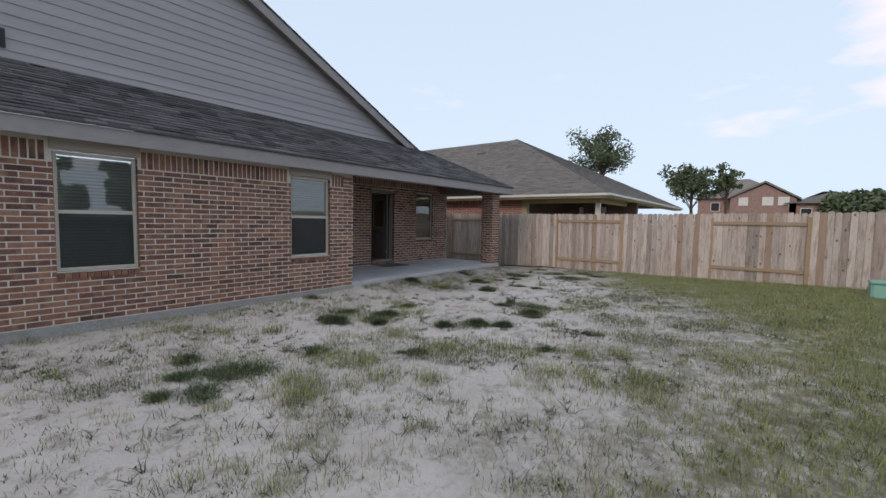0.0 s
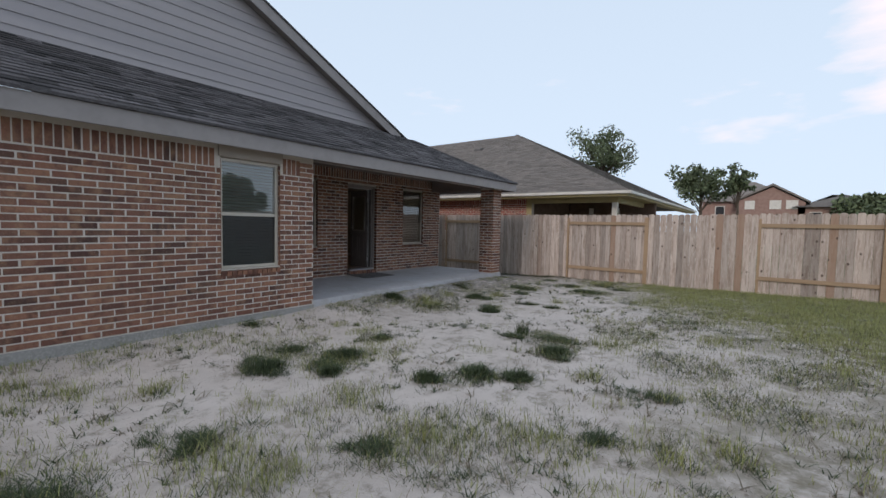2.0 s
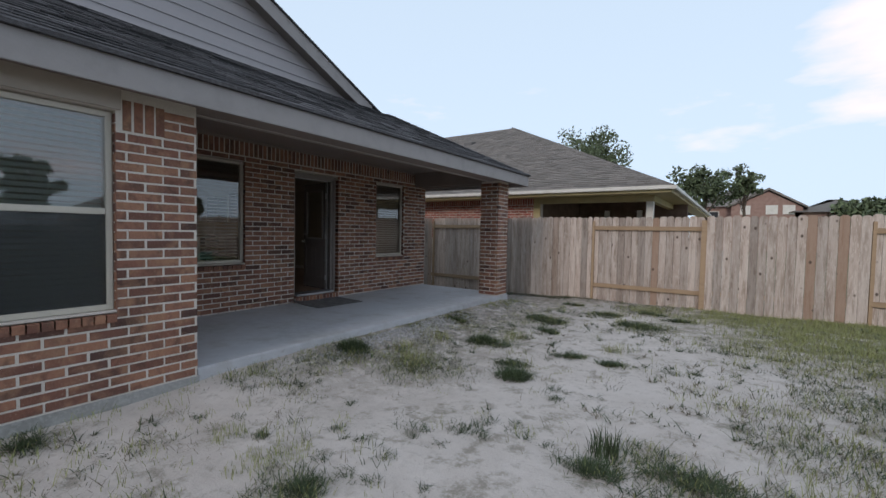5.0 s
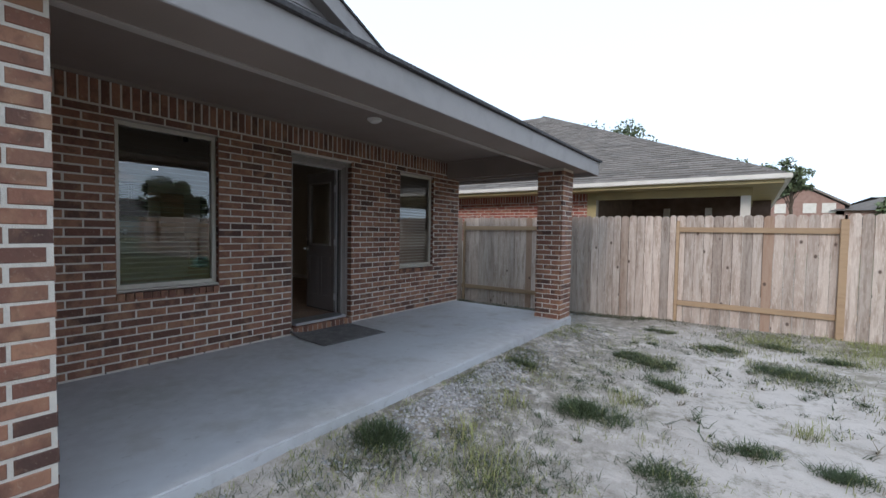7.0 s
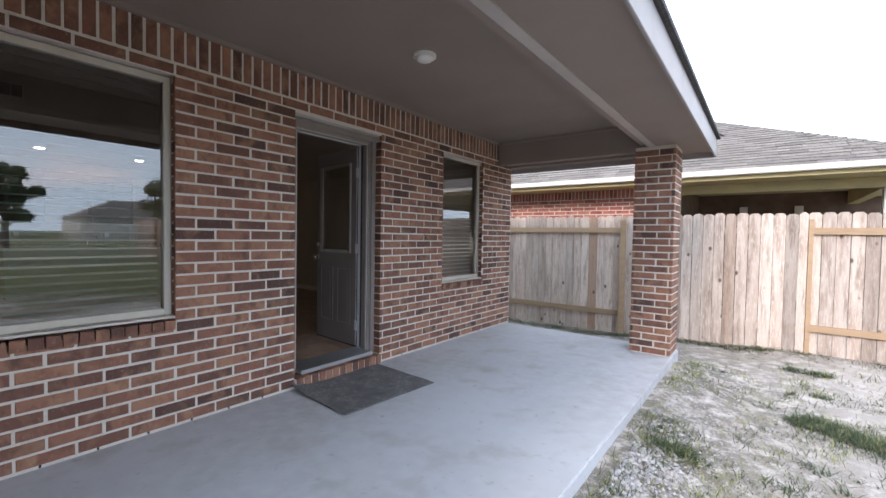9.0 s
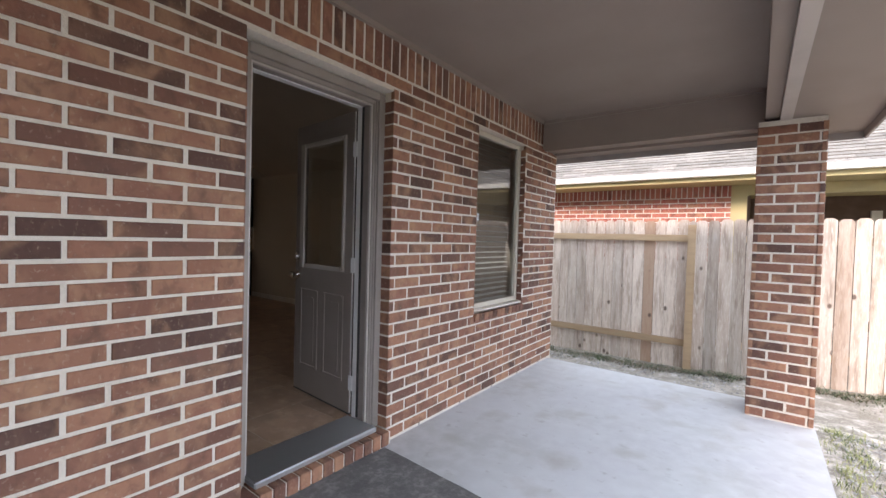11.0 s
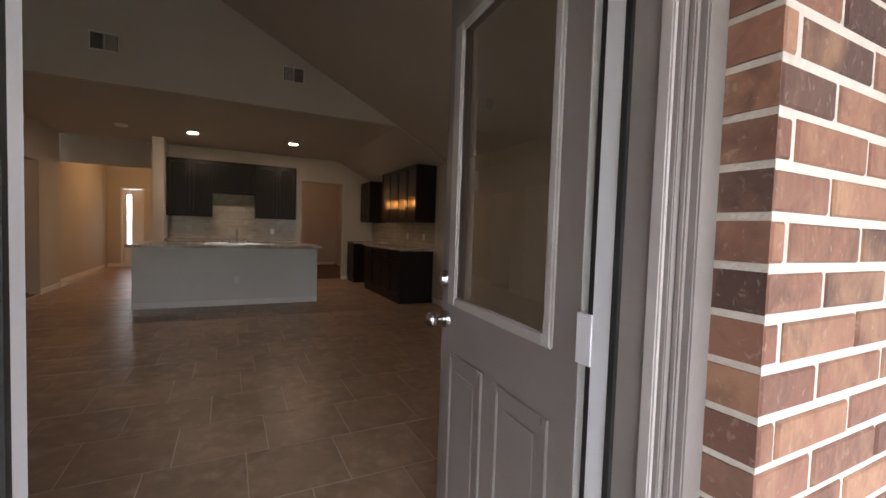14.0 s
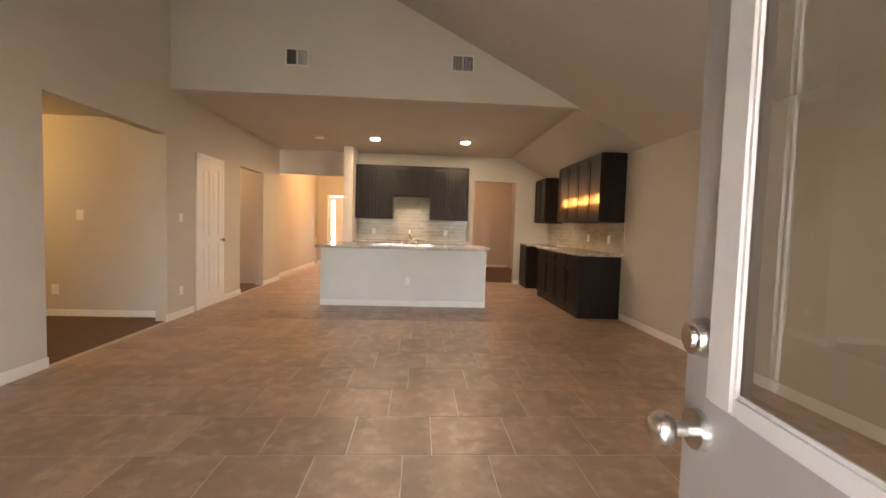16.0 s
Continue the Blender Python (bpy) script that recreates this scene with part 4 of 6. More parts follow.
# first box puts the hinge gap's shade in as black; the others are seals
boxes("weather_strip", [(-0.262, -0.2475, y1 - JW - 0.003, y1 - JW + 0.04, 0.14, zt - 0.10), (-0.203, -0.190, y1 - JW - 0.009, y1 - JW, 0.14, zt - 0.09), (-0.203, -0.190, y0 + JW, y0 + JW + 0.009, 0.14, zt - 0.09)], "iron", door_1, "black rubber seal lines, and a black strip for the shade in the hinge gap")
boxes("kick_board", [(-LT, 0.0, -LW, 0.0, -0.012, 0.0)], "iron", leaf, "black door sweep")

mat_1 = thing("doormat", (0.40, 11.14, 0.0), "worn dark grey rectangular doormat on the slab", "doormat", turn=-4)
bm = bmesh.new()
bmesh.ops.create_grid(bm, x_segments=16, y_segments=20, size=0.5)
for v in bm.verts:
    v.co.x, v.co.y = v.co.x * 0.76, v.co.y * 0.94
    curl = max(0.0, 1.0 - math.hypot(v.co.x + 0.38, v.co.y + 0.47) / 0.3)
    v.co.z = 0.012 + 0.05 * curl ** 2 + 0.003 * noise.noise((v.co.x * 6, v.co.y * 6, 3))
ext = bmesh.ops.extrude_face_region(bm, geom=list(bm.faces))
for v in ext["geom"]:
    if isinstance(v, bmesh.types.BMVert):
        v.co.z -= 0.010
part("mat_body", bm, "rubber", mat_1, bevel=0.004)

# ---- living room ----
RX, RY0, RY1 = -0.20, 8.31, 14.07
boxes("wall_front_inner", [(-0.20, -0.10, a, b, c, d) for a, b, c, d in with_holes(8.0, RY1 + 0.15, -0.05, 2.42, [W3, W4, (DOOR[0] + 0.0, DOOR[1] - 0.0, 0.0, DOOR[3] - 0.01)])], "wall", label="beige painted inner face of the back wall", kind="structure")
VS = 0.507
zc = lambda y: 2.88 + VS * (13.15 - y)  # noqa: E731
bm = bmesh.new()
prism(bm, [(RY1 + 0.1, 2.42), (10.2, zc(10.2)), (RY0 - 0.1, zc(10.2)), (RY0 - 0.1, 2.42)], "x", -0.20, -0.10)
part("wall_front_inner", bm, "wall", label="beige painted upper part of the back wall", kind="structure")
boxes("wall_right", [(-9.49, RX, RY1, RY1 + 0.30, -0.05, 2.55)], "wall", label="beige painted living room wall", kind="structure")
OPEN_L = [(-5.47, -3.86, FLOOR, 2.31), (-8.50, -7.47, FLOOR, 2.24)]
boxes("wall_left", [(a, b, RY0 - 0.14, RY0, c, d) for a, b, c, d in with_holes(-9.40, RX, -0.05, 4.36, OPEN_L)], "wall", label="beige painted wall with openings to side rooms", kind="structure")
bm = bmesh.new()
prism(bm, [(13.19, 2.858), (10.2, zc(10.2) + 0.02), (RY0 - 0.1, zc(10.2) + 0.02), (RY0 - 0.1, 2.858)], "x", -5.66, -5.56)
part("wall_high", bm, "wall", label="beige painted wall above the kitchen ceiling line", kind="structure")
bm = bmesh.new()
prism(bm, [(RY1 + 0.02, zc(RY1 + 0.02)), (10.2, zc(10.2)), (RY0 - 0.1, zc(10.2) ), (RY0 - 0.1, zc(10.2) + 0.1), (10.2, zc(10.2) + 0.1), (RY1 + 0.02, zc(RY1 + 0.02) + 0.1)], "x", -5.56, RX + 0.02)
part("ceiling", bm, "ceil", label="beige sloped living room ceiling", kind="structure")
bm = bmesh.new()
prism(bm, [(RY1 + 0.02, zc(RY1 + 0.02)), (13.19, 2.86), (RY0 - 0.1, 2.86), (RY0 - 0.1, 2.96), (13.19, 2.96), (RY1 + 0.02, zc(RY1 + 0.02) + 0.1)], "x", -9.49, -5.60)
part("ceiling", bm, "ceil", label="beige flat kitchen ceiling with a sloped edge", kind="structure")
boxes("floor", [(-14.0, RX + 0.0, 6.0, RY1 + 0.02, -0.05, FLOOR - 0.0022)], "grout", label="pale grout bed of the tile floor", kind="structure")
boxes("carpet", [(-5.68, -3.4, 4.4, RY0 - 0.04, FLOOR - 0.001, FLOOR + 0.006), (-8.7, -7.3, 5.9, RY0 - 0.04, FLOOR - 0.008, FLOOR + 0.006), (-13.4, -9.75, 11.6, RY1, FLOOR - 0.008, FLOOR + 0.008)], "carpet", label="brown carpet in the side rooms", kind="structure")
bb = 0.085
boxes("baseboard", [(-3.86, RX, RY0, RY0 + 0.014, FLOOR, FLOOR + bb), (-6.04, -5.44, RY0, RY0 + 0.014, FLOOR, FLOOR + bb), (-7.47, -6.86, RY0, RY0 + 0.014, FLOOR, FLOOR + bb), (-9.40, -8.50, RY0, RY0 + 0.014, FLOOR, FLOOR + bb),
                    (-6.0, RX, RY1 - 0.014, RY1, FLOOR, FLOOR + bb), (-5.66, -5.646, 4.5, RY0 - 0.14, FLOOR, FLOOR + bb), (-9.49, -9.476, 13.34, 13.45, FLOOR, FLOOR + bb),
                    (-13.3, -13.286, 7.0, 11.2, FLOOR, FLOOR + bb), (-13.3, -13.286, 12.0, 14.0, FLOOR, FLOOR + bb), (-0.214, -0.20, 11.78, RY1, FLOOR, FLOOR + bb), (-0.214, -0.20, RY0, 10.60, FLOOR, FLOOR + bb),
                    (-13.0, -9.6, 8.17, 8.184, FLOOR, FLOOR + bb), (-9.49, -9.476, 9.60, 9.66, FLOOR, FLOOR + bb)], "white", label="white painted baseboards", kind="structure")
# side room behind the wide opening
boxes("wall_side_room", [(-5.76, -5.66, 4.4, RY0 - 0.14, -0.05, 2.6), (-5.66, -2.9, 4.3, 4.4, -0.05, 2.6), (-3.0, -2.9, 4.4, RY0 - 0.14, -0.05, 2.6)], "wall", label="beige side room walls", kind="structure")
boxes("ceiling", [(-5.66, -3.0, 4.4, RY0 - 0.14, 2.52, 2.62)], "ceil", label="beige side room ceiling", kind="structure")
boxes("wall_side_hall", [(-8.85, -8.75, 5.8, RY0 - 0.14, -0.05, 2.6), (-7.3, -7.2, 5.8, RY0 - 0.14, -0.05, 2.6), (-8.75, -7.3, 5.7, 5.8, -0.05, 2.6)], "wall", label="beige side hall walls", kind="structure")
boxes("ceiling", [(-8.75, -7.3, 5.8, RY0 - 0.14, 2.5, 2.6)], "ceil", label="beige side hall ceiling", kind="structure")
# kitchen back wall, with the hall on one side and a doorway on the other
KB = [(7.9, 9.64, FLOOR, 2.36), (12.43, 13.34, FLOOR, 2.34)]
boxes("wall_kitchen", [(-9.61, -9.49, a, b, c, d) for a, b, c, d in with_holes(7.9, 13.5, -0.05, 2.95, KB)] + [(-9.61, -9.49, 13.5, RY1 + 0.3, -0.05, 2.74)], "wall", label="beige kitchen back wall", kind="structure")
boxes("wall_stub", [(-9.49, -8.80, 9.74, 9.92, FLOOR, 2.86)], "wall", label="beige stub wall at the end of the cabinets", kind="structure", bevel=0.006)
boxes("wall_hall", [(-13.42, -13.30, a, b, c, d) for a, b, c, d in with_holes(7.0, 14.2, -0.05, 2.9, [(8.50, 8.92, FLOOR, 2.2)])] + [(-13.3, -9.61, 8.05, 8.17, -0.05, 2.9), (-13.3, -9.61, 11.45, 11.57, -0.05, 2.9), (-13.3, -9.61, RY1, RY1 + 0.1, -0.05, 2.9)], "wall", label="beige far hall walls", kind="structure")
boxes("ceiling", [(-13.42, -9.49, 7.9, 14.2, 2.86, 2.96)], "ceil", label="beige hall ceiling", kind="structure")
fd = tagged(new("door_2"), "narrow glazed front door at the far end of the hall", kind="structure")
boxes("door_frame", [(-13.32, -13.27, 8.46, 8.50, FLOOR, 2.2), (-13.32, -13.27, 8.92, 8.96, FLOOR, 2.2), (-13.32, -13.27, 8.50, 8.92, 2.16, 2.2)], "white", fd)
boxes("leaf_slab", [(-13.40, -13.36, 8.50, 8.92, FLOOR, 0.70), (-13.40, -13.36, 8.50, 8.58, 0.70, 2.16), (-13.40, -13.36, 8.68, 8.92, 0.70, 2.16), (-13.40, -13.36, 8.58, 8.68, 2.02, 2.16)], "white", fd)
pane(-13.38, 8.58, 8.68, 0.70, 2.02, fd)
# closed white door in the left wall
d3 = tagged(new("door_3"), "closed white two-panel interior door", kind="structure")
boxes("door_frame", [(-6.16, -6.09, RY0, RY0 + 0.02, FLOOR, 2.22), (-6.87, -6.80, RY0, RY0 + 0.02, FLOOR, 2.22), (-6.80, -6.16, RY0, RY0 + 0.02, 2.15, 2.22)], "white", d3, "white casing", bevel=0.004)
boxes("door_leaf", [(-6.80, -6.16, RY0 + 0.001, RY0 + 0.006, FLOOR + 0.01, 2.15), (-6.80, -6.70, RY0 + 0.006, RY0 + 0.016, FLOOR + 0.01, 2.15), (-6.26, -6.16, RY0 + 0.006, RY0 + 0.016, FLOOR + 0.01, 2.15), (-6.53, -6.43, RY0 + 0.006, RY0 + 0.016, FLOOR + 0.01, 2.15)] + [(a_, b_, RY0 + 0.006, RY0 + 0.016, c_, d_) for a_, b_ in ((-6.70, -6.53), (-6.43, -6.26)) for c_, d_ in ((FLOOR + 0.01, 0.34), (1.0, 1.12), (2.03, 2.15))], "white", d3, "white panelled door leaf")
for a, b in ((0.38, 0.96), (1.16, 1.99)):
    for c, d in ((-6.68, -6.55), (-6.41, -6.28)):
        boxes("leaf_panel", [(c, d, RY0 + 0.004, RY0 + 0.012, a, b)], "white", d3, "raised panel", bevel=0.003)
bm = bmesh.new()
bmesh.ops.create_uvsphere(bm, u_segments=14, v_segments=8, radius=0.028, matrix=pose(-6.74, RY0 + 0.06, 1.05))
cyl(bm, (-6.74, RY0 + 0.005, 1.05), (-6.74, RY0 + 0.05, 1.05), 0.012, 0.012, 10)
part("door_handle", bm, "metal", d3, "dark nickel knob", smooth=True)


def vent(y, z):
    v = thing("wall_vent", (-5.56, y, z), "white metal air vent high on the wall", "vent", "wall vents")
    boxes("vent_frame", [(0.0, 0.012, -0.135, 0.135, -0.10, -0.085), (0.0, 0.012, -0.135, 0.135, 0.085, 0.10), (0.0, 0.012, -0.135, -0.12, -0.085, 0.085), (0.0, 0.012, 0.12, 0.135, -0.085, 0.085), (0.0, 0.012, -0.008, 0.008, -0.085, 0.085)], "vent", v)
    boxes("vent_backing", [(0.0, 0.003, -0.12, 0.12, -0.085, 0.085)], "dark", v)
    bm = bmesh.new()
    for i in range(12):
        y_ = -0.112 + i * 0.0095
        q = [bm.verts.new(p) for p in ((0.004, y_, -0.083), (0.011, y_ + 0.005, -0.083), (0.011, y_ + 0.005, 0.083), (0.004, y_, 0.083))]
        bm.faces.new(q)
        q = [bm.verts.new(p) for p in ((0.004, y_ + 0.12, -0.083), (0.011, y_ + 0.115, -0.083), (0.011, y_ + 0.115, 0.083), (0.004, y_ + 0.12, 0.083))]
        bm.faces.new(q)
    part("vent_slat", bm, "vent", v)


vent(9.755, 3.29)
vent(11.725, 3.315)
for y in (10.43, 12.04):
    c = thing("recessed_light", (-7.98, y, 2.86), "lit round recessed ceiling light with a white ring", "light", "recessed lights")
    bm = bmesh.new()
    cyl(bm, (0, 0, 0), (0, 0, -0.008), 0.095, 0.09, 24)
    part("trim_ring", bm, "white", c)
    bm = bmesh.new()
    cyl(bm, (0, 0, -0.008), (0, 0, -0.012), 0.07, 0.07, 24)
    part("lens", bm, "glow", c, "glowing lens")
c = thing("smoke_detector", (-8.0, 9.45, 2.86), "flat white smoke detector on the ceiling", "smoke detector")
bm = bmesh.new()
cyl(bm, (0, 0, 0), (0, 0, -0.03), 0.09, 0.08, 20)
part("housing", bm, "white", c)

# island
isl = thing("kitchen_island", (-6.70, 11.04, FLOOR), "kitchen island with a pale painted back panel", "kitchen island")
boxes("body", [(-1.0, 0.0, -1.24, 1.24, 0.0, 0.87)], "island", isl, "pale painted body", bevel=0.004)
boxes("baseboard", [(0.0, 0.016, -1.24, 1.24, 0.0, 0.085)], "white", isl, "white baseboard", bevel=0.003)
boxes("outlet", [(0.0, 0.006, 0.02, 0.09, 0.33, 0.44)], "white", isl, "white outlet plate", bevel=0.002)
itop = thing("island_worktop", (-6.70, 11.04, FLOOR + 0.87), "speckled granite worktop on the island", "worktop")
boxes("worktop", [(-1.05, 0.22, -1.28, 1.28, 0.0, 0.04)], "counter", itop, bevel=0.008)
fau = thing("kitchen_faucet", (-7.25, 11.10, FLOOR + 0.91), "chrome kitchen faucet with side lever on the island", "faucet")
bm = bmesh.new()
cyl(bm, (0, 0, 0), (0, 0, 0.02), 0.03, 0.03, 16)
cyl(bm, (0, 0, 0), (0, 0, 0.17), 0.018, 0.018, 12)
pts = [(0, 0, 0.17), (-0.02, 0, 0.22), (-0.07, 0, 0.245), (-0.13, 0, 0.22), (-0.16, 0, 0.16)]
for a, b in zip(pts, pts[1:]):
    cyl(bm, a, b, 0.012, 0.012, 10)
part("spout", bm, "metal", fau, "chrome spout", smooth=True)
bm = bmesh.new()
cyl(bm, (0, 0.12, 0), (0, 0.12, 0.09), 0.014, 0.01, 12)
cyl(bm, (0, 0, 0.05), (0.0, 0.09, 0.11), 0.007, 0.006, 8)
part("lever", bm, "metal", fau, "chrome side lever", smooth=True)
bm = bmesh.new()
cyl(bm, (0, -0.12, 0), (0, -0.12, 0.05), 0.018, 0.014, 12)
part("sprayer", bm, "metal", fau, "chrome sprayer")
sink = thing("kitchen_sink", (-7.10, 11.06, FLOOR + 0.911), "stainless steel sink set in the island worktop", "sink")
boxes("rim", [(-0.26, 0.2, -0.40, -0.385, 0, 0.006), (-0.26, 0.2, 0.385, 0.40, 0, 0.006), (-0.26, -0.245, -0.385, 0.385, 0, 0.006), (0.185, 0.2, -0.385, 0.385, 0, 0.006)], "metal", sink)


def cabinet(name, x0, x1, y0, y1, z0, z1, face, doors, label, drawer=False):
    """A dark cabinet; face '+x' or '-y' carries its doors."""
    c = thing(name, ((x0 + x1) / 2, (y0 + y1) / 2, z0), label, "cabinet", "espresso cabinets")
    hx, hy, h = (x1 - x0) / 2, (y1 - y0) / 2, z1 - z0
    boxes("body", [(-hx, hx, -hy, hy, 0, h)], "cabinet", c, bevel=0.003)
    span = 2 * (hy if face == "+x" else hx)
    w = span / doors
    for i in range(doors):
        a = -span / 2 + i * w + 0.006
        b = a + w - 0.012
        zs = [(0.02, h - 0.02)] if not drawer else [(0.10, h - 0.19), (h - 0.17, h - 0.02)]
        for za, zb in zs:
            f = 0.055 if zb - za > 0.3 else 0.03
            items = [(a, a + f, za, zb), (b - f, b, za, zb), (a + f, b - f, za, za + f), (a + f, b - f, zb - f, zb)]
            inn = (a + f + 0.01, b - f - 0.01, za + f + 0.01, zb - f - 0.01)
            if face == "+x":
                d = boxes("door" if zb - za > 0.3 else "drawer", [(hx, hx + 0.02, *q) for q in items] + [(hx, hx + 0.012, *inn)], "cabinet", c, "framed espresso door", bevel=0.002)
            else:
                d = boxes("door" if zb - za > 0.3 else "drawer", [(q[0], q[1], -hy - 0.02, -hy, q[2], q[3]) for q in items] + [(inn[0], inn[1], -hy - 0.012, -hy, inn[2], inn[3])], "cabinet", c, "framed espresso door", bevel=0.002)
    return c


cabinet("wall_cabinet", -9.485, -9.15, 9.925, 10.69, 1.47, 2.57, "+x", 2, "dark espresso wall cabinet above the back counter")
cabinet("wall_cabinet", -9.485, -9.15, 10.69, 11.47, 1.95, 2.57, "+x", 2, "short dark espresso cabinet over the hood gap")
cabinet("wall_cabinet", -9.485, -9.15, 11.47, 12.26, 1.47, 2.57, "+x", 2, "dark espresso wall cabinet near the doorway")
cabinet("base_cabinet", -9.485, -8.87, 9.925, 12.27, FLOOR, 0.99, "+x", 4, "dark espresso base cabinets along the back wall", True)
wt = thing("back_worktop", (-9.18, 11.1, 0.99), "speckled granite worktop on the back cabinets", "worktop")
boxes("worktop", [(-0.30, 0.34, -1.175, 1.18, 0.0, 0.04)], "counter", wt, bevel=0.006)
cabinet("wall_cabinet", -7.75, -6.02, 13.72, 14.065, 1.47, 2.42, "-y", 4, "dark espresso wall cabinets on the side wall")
cabinet("wall_cabinet", -9.25, -8.55, 13.72, 14.065, 1.47, 2.36, "-y", 2, "dark espresso corner wall cabinet")
cabinet("base_cabinet", -8.02, -6.05, 13.47, 14.065, FLOOR, 0.99, "-y", 4, "dark espresso base cabinets on the side wall", True)
cabinet("base_cabinet", -9.40, -8.86, 13.47, 14.065, FLOOR, 0.99, "-y", 1, "dark espresso corner base cabinet", True)
wt = thing("side_worktop", (-7.08, 13.76, 0.99), "speckled granite worktop on the side cabinets", "worktop")
boxes("worktop", [(-1.05, 1.06, -0.32, 0.31, 0.0, 0.04)], "counter", wt, bevel=0.006)
wt = thing("corner_worktop", (-9.13, 13.76, 0.99), "short granite worktop in the corner", "worktop")
boxes("worktop", [(-0.30, 0.28, -0.32, 0.31, 0.0, 0.04)], "counter", wt, bevel=0.006)


def splash(host_name, axis, plane, u0, u1, z0, z1):
    s = tagged(new(host_name), "glazed subway tile backsplash", kind="structure")
    vs, fs = [], []
    r, z = 0, z0
    while z < z1 - 0.01:
        u = u0 - (0.075 if r % 2 else 0)
        while u < u1:
            a, b, c, d = max(u, u0) + 0.002, min(u + 0.15, u1) - 0.002, z + 0.002, min(z + 0.075, z1) - 0.002
            if b - a > 0.01:
                n = len(vs)
                if axis == "x":
                    vs += [(plane, a, c), (plane, b, c), (plane, b, d), (plane, a, d), (plane + 0.006, a + .002, c + .002), (plane + 0.006, b - .002, c + .002), (plane + 0.006, b - .002, d - .002), (plane + 0.006, a + .002, d - .002)]
                else:
                    vs += [(a, plane, c), (b, plane, c), (b, plane, d), (a, plane, d), (a + .002, plane - 0.006, c + .002), (b - .002, plane - 0.006, c + .002), (b - .002, plane - 0.006, d - .002), (a + .002, plane - 0.006, d - .002)]
                fs += [(n + 4, n + 5, n + 6, n + 7), (n, n + 1, n + 5, n + 4), (n + 1, n + 2, n + 6, n + 5), (n + 2, n + 3, n + 7, n + 6), (n + 3, n, n + 4, n + 7)]
            u += 0.15
        z += 0.075
        r += 1
    quads("splash_tile", vs, fs, "splash", s, kind="stuff")


splash("backsplash", "x", -9.488, 9.925, 12.27, 1.03, 1.96)
splash("backsplash", "y", RY1 - 0.002, -9.40, -6.0, 1.03, 1.47)
for x, y, z in ((-9.478, 10.28, 1.20), (-9.478, 11.82, 1.20)):
    o = thing("wall_outlet", (x, y, z), "white outlet plate on the backsplash", "outlet", "wall outlets")
    boxes("plate", [(0, 0.006, -0.04, 0.04, -0.06, 0.06)], "white", o)
for x in (-7.2, -6.45):
    o = thing("wall_outlet", (x, RY1 - 0.01, 1.22), "white outlet plate on the backsplash", "outlet", "wall outlets")
    boxes("plate", [(-0.04, 0.04, -0.006, 0, -0.06, 0.06)], "white", o)
for x, y, z in ((-5.655, 7.2, 1.35), (-5.655, 6.9, 0.45)):
    o = thing("wall_outlet", (x, y, z), "white switch plate on the side room wall", "outlet", "wall outlets")
    boxes("plate", [(0, 0.006, -0.04, 0.04, -0.06, 0.06)], "white", o)
for x, z in ((-5.75, 1.35), (-5.75, 0.45)):
    o = thing("wall_outlet", (x, RY0 + 0.001, z), "white switch plate beside the closed door", "outlet", "wall outlets")
    boxes("plate", [(-0.035, 0.035, 0, 0.006, -0.055, 0.055)], "white", o)
o = thing("wall_outlet", (-2.49, RY1, 0.46), "white outlet plate low on the living room wall", "outlet", "wall outlets")
boxes("plate", [(-0.035, 0.035, -0.006, 0, -0.055, 0.055)], "white", o)
# unseen lamps added to stand in for warm reflections on the cabinet doors
for x in (-7.53, -7.10, -6.67, -6.24):
    lamp("cabinet_glow_bulb", "AREA", (x, 13.62, 1.80), 0.12, (1.0, 0.45, 0.12), 0.12, target=(x, 14.0, 1.78))

# ---- fence ----
FY = 16.12
fence = thing("wood_fence", (0, FY, 0), "weathered cedar privacy fence with alternating panels", "fence")
rng = random.Random(5)
PICKETS = []
pick_v = []
edges = [-5.6, -3.35, -1.0, 1.26, 3.55, 5.78, 8.13, 10.27, 12.55, 14.8, 17.05, 19.3, 21.5]
for k, (a, b) in enumerate(zip(edges, edges[1:])):
    railed = k % 2 == 0
    top = 1.69 + 0.012 * max(0, a - 5)
    u = a
    while u < b - 0.03:
        w = min(rng.choice((0.137, 0.14, 0.134)), b - u)
        gz = ground_z(u, FY) + rng.uniform(-0.01, 0.015)
        y = 0.045 if railed else -0.02
        PICKETS.append((u, w - rng.uniform(0.004, 0.009), gz - 0.02, top + rng.uniform(-0.012, 0.012), y + rng.uniform(-0.005, 0.005)))
        u += w
    gm = ground_z((a + b) / 2, FY)
    for z in (1.40, gm + 0.30):
        boxes("rail", [(a, b, 0.0 if railed else 0.0, 0.038, z, z + 0.088)], "fence_rail", fence, "horizontal pine rail", bevel=0.004)
    for e in (b,):
        if railed:
            boxes("post", [(e - 0.09, e + 0.0, -0.06, 0.03, gm - 0.1, 1.62)], "fence_rail", fence, "square fence post", bevel=0.004)
        else:
            boxes("post", [(e + 0.0, e + 0.05, -0.02, 0.03, gm - 0.1, 1.60)], "fence_rail", fence, "square fence post", bevel=0.004)

# ---- neighbouring house ----
nh = tagged(thing("neighbour_house"), "neighbouring brick house with a brown shingle hip roof", "house")
NX, NY = 5.05, 16.80
P = 0.50
bm = bmesh.new()
box(bm, -22, 1.75, 17.4, 17.6, -0.6, 2.42)
part("wall", bm, "mortar", nh, "red brick wall")
lay_n = [q for q in brick_layout(-6.0, 1.75, 1.10, 13, [], 0)]
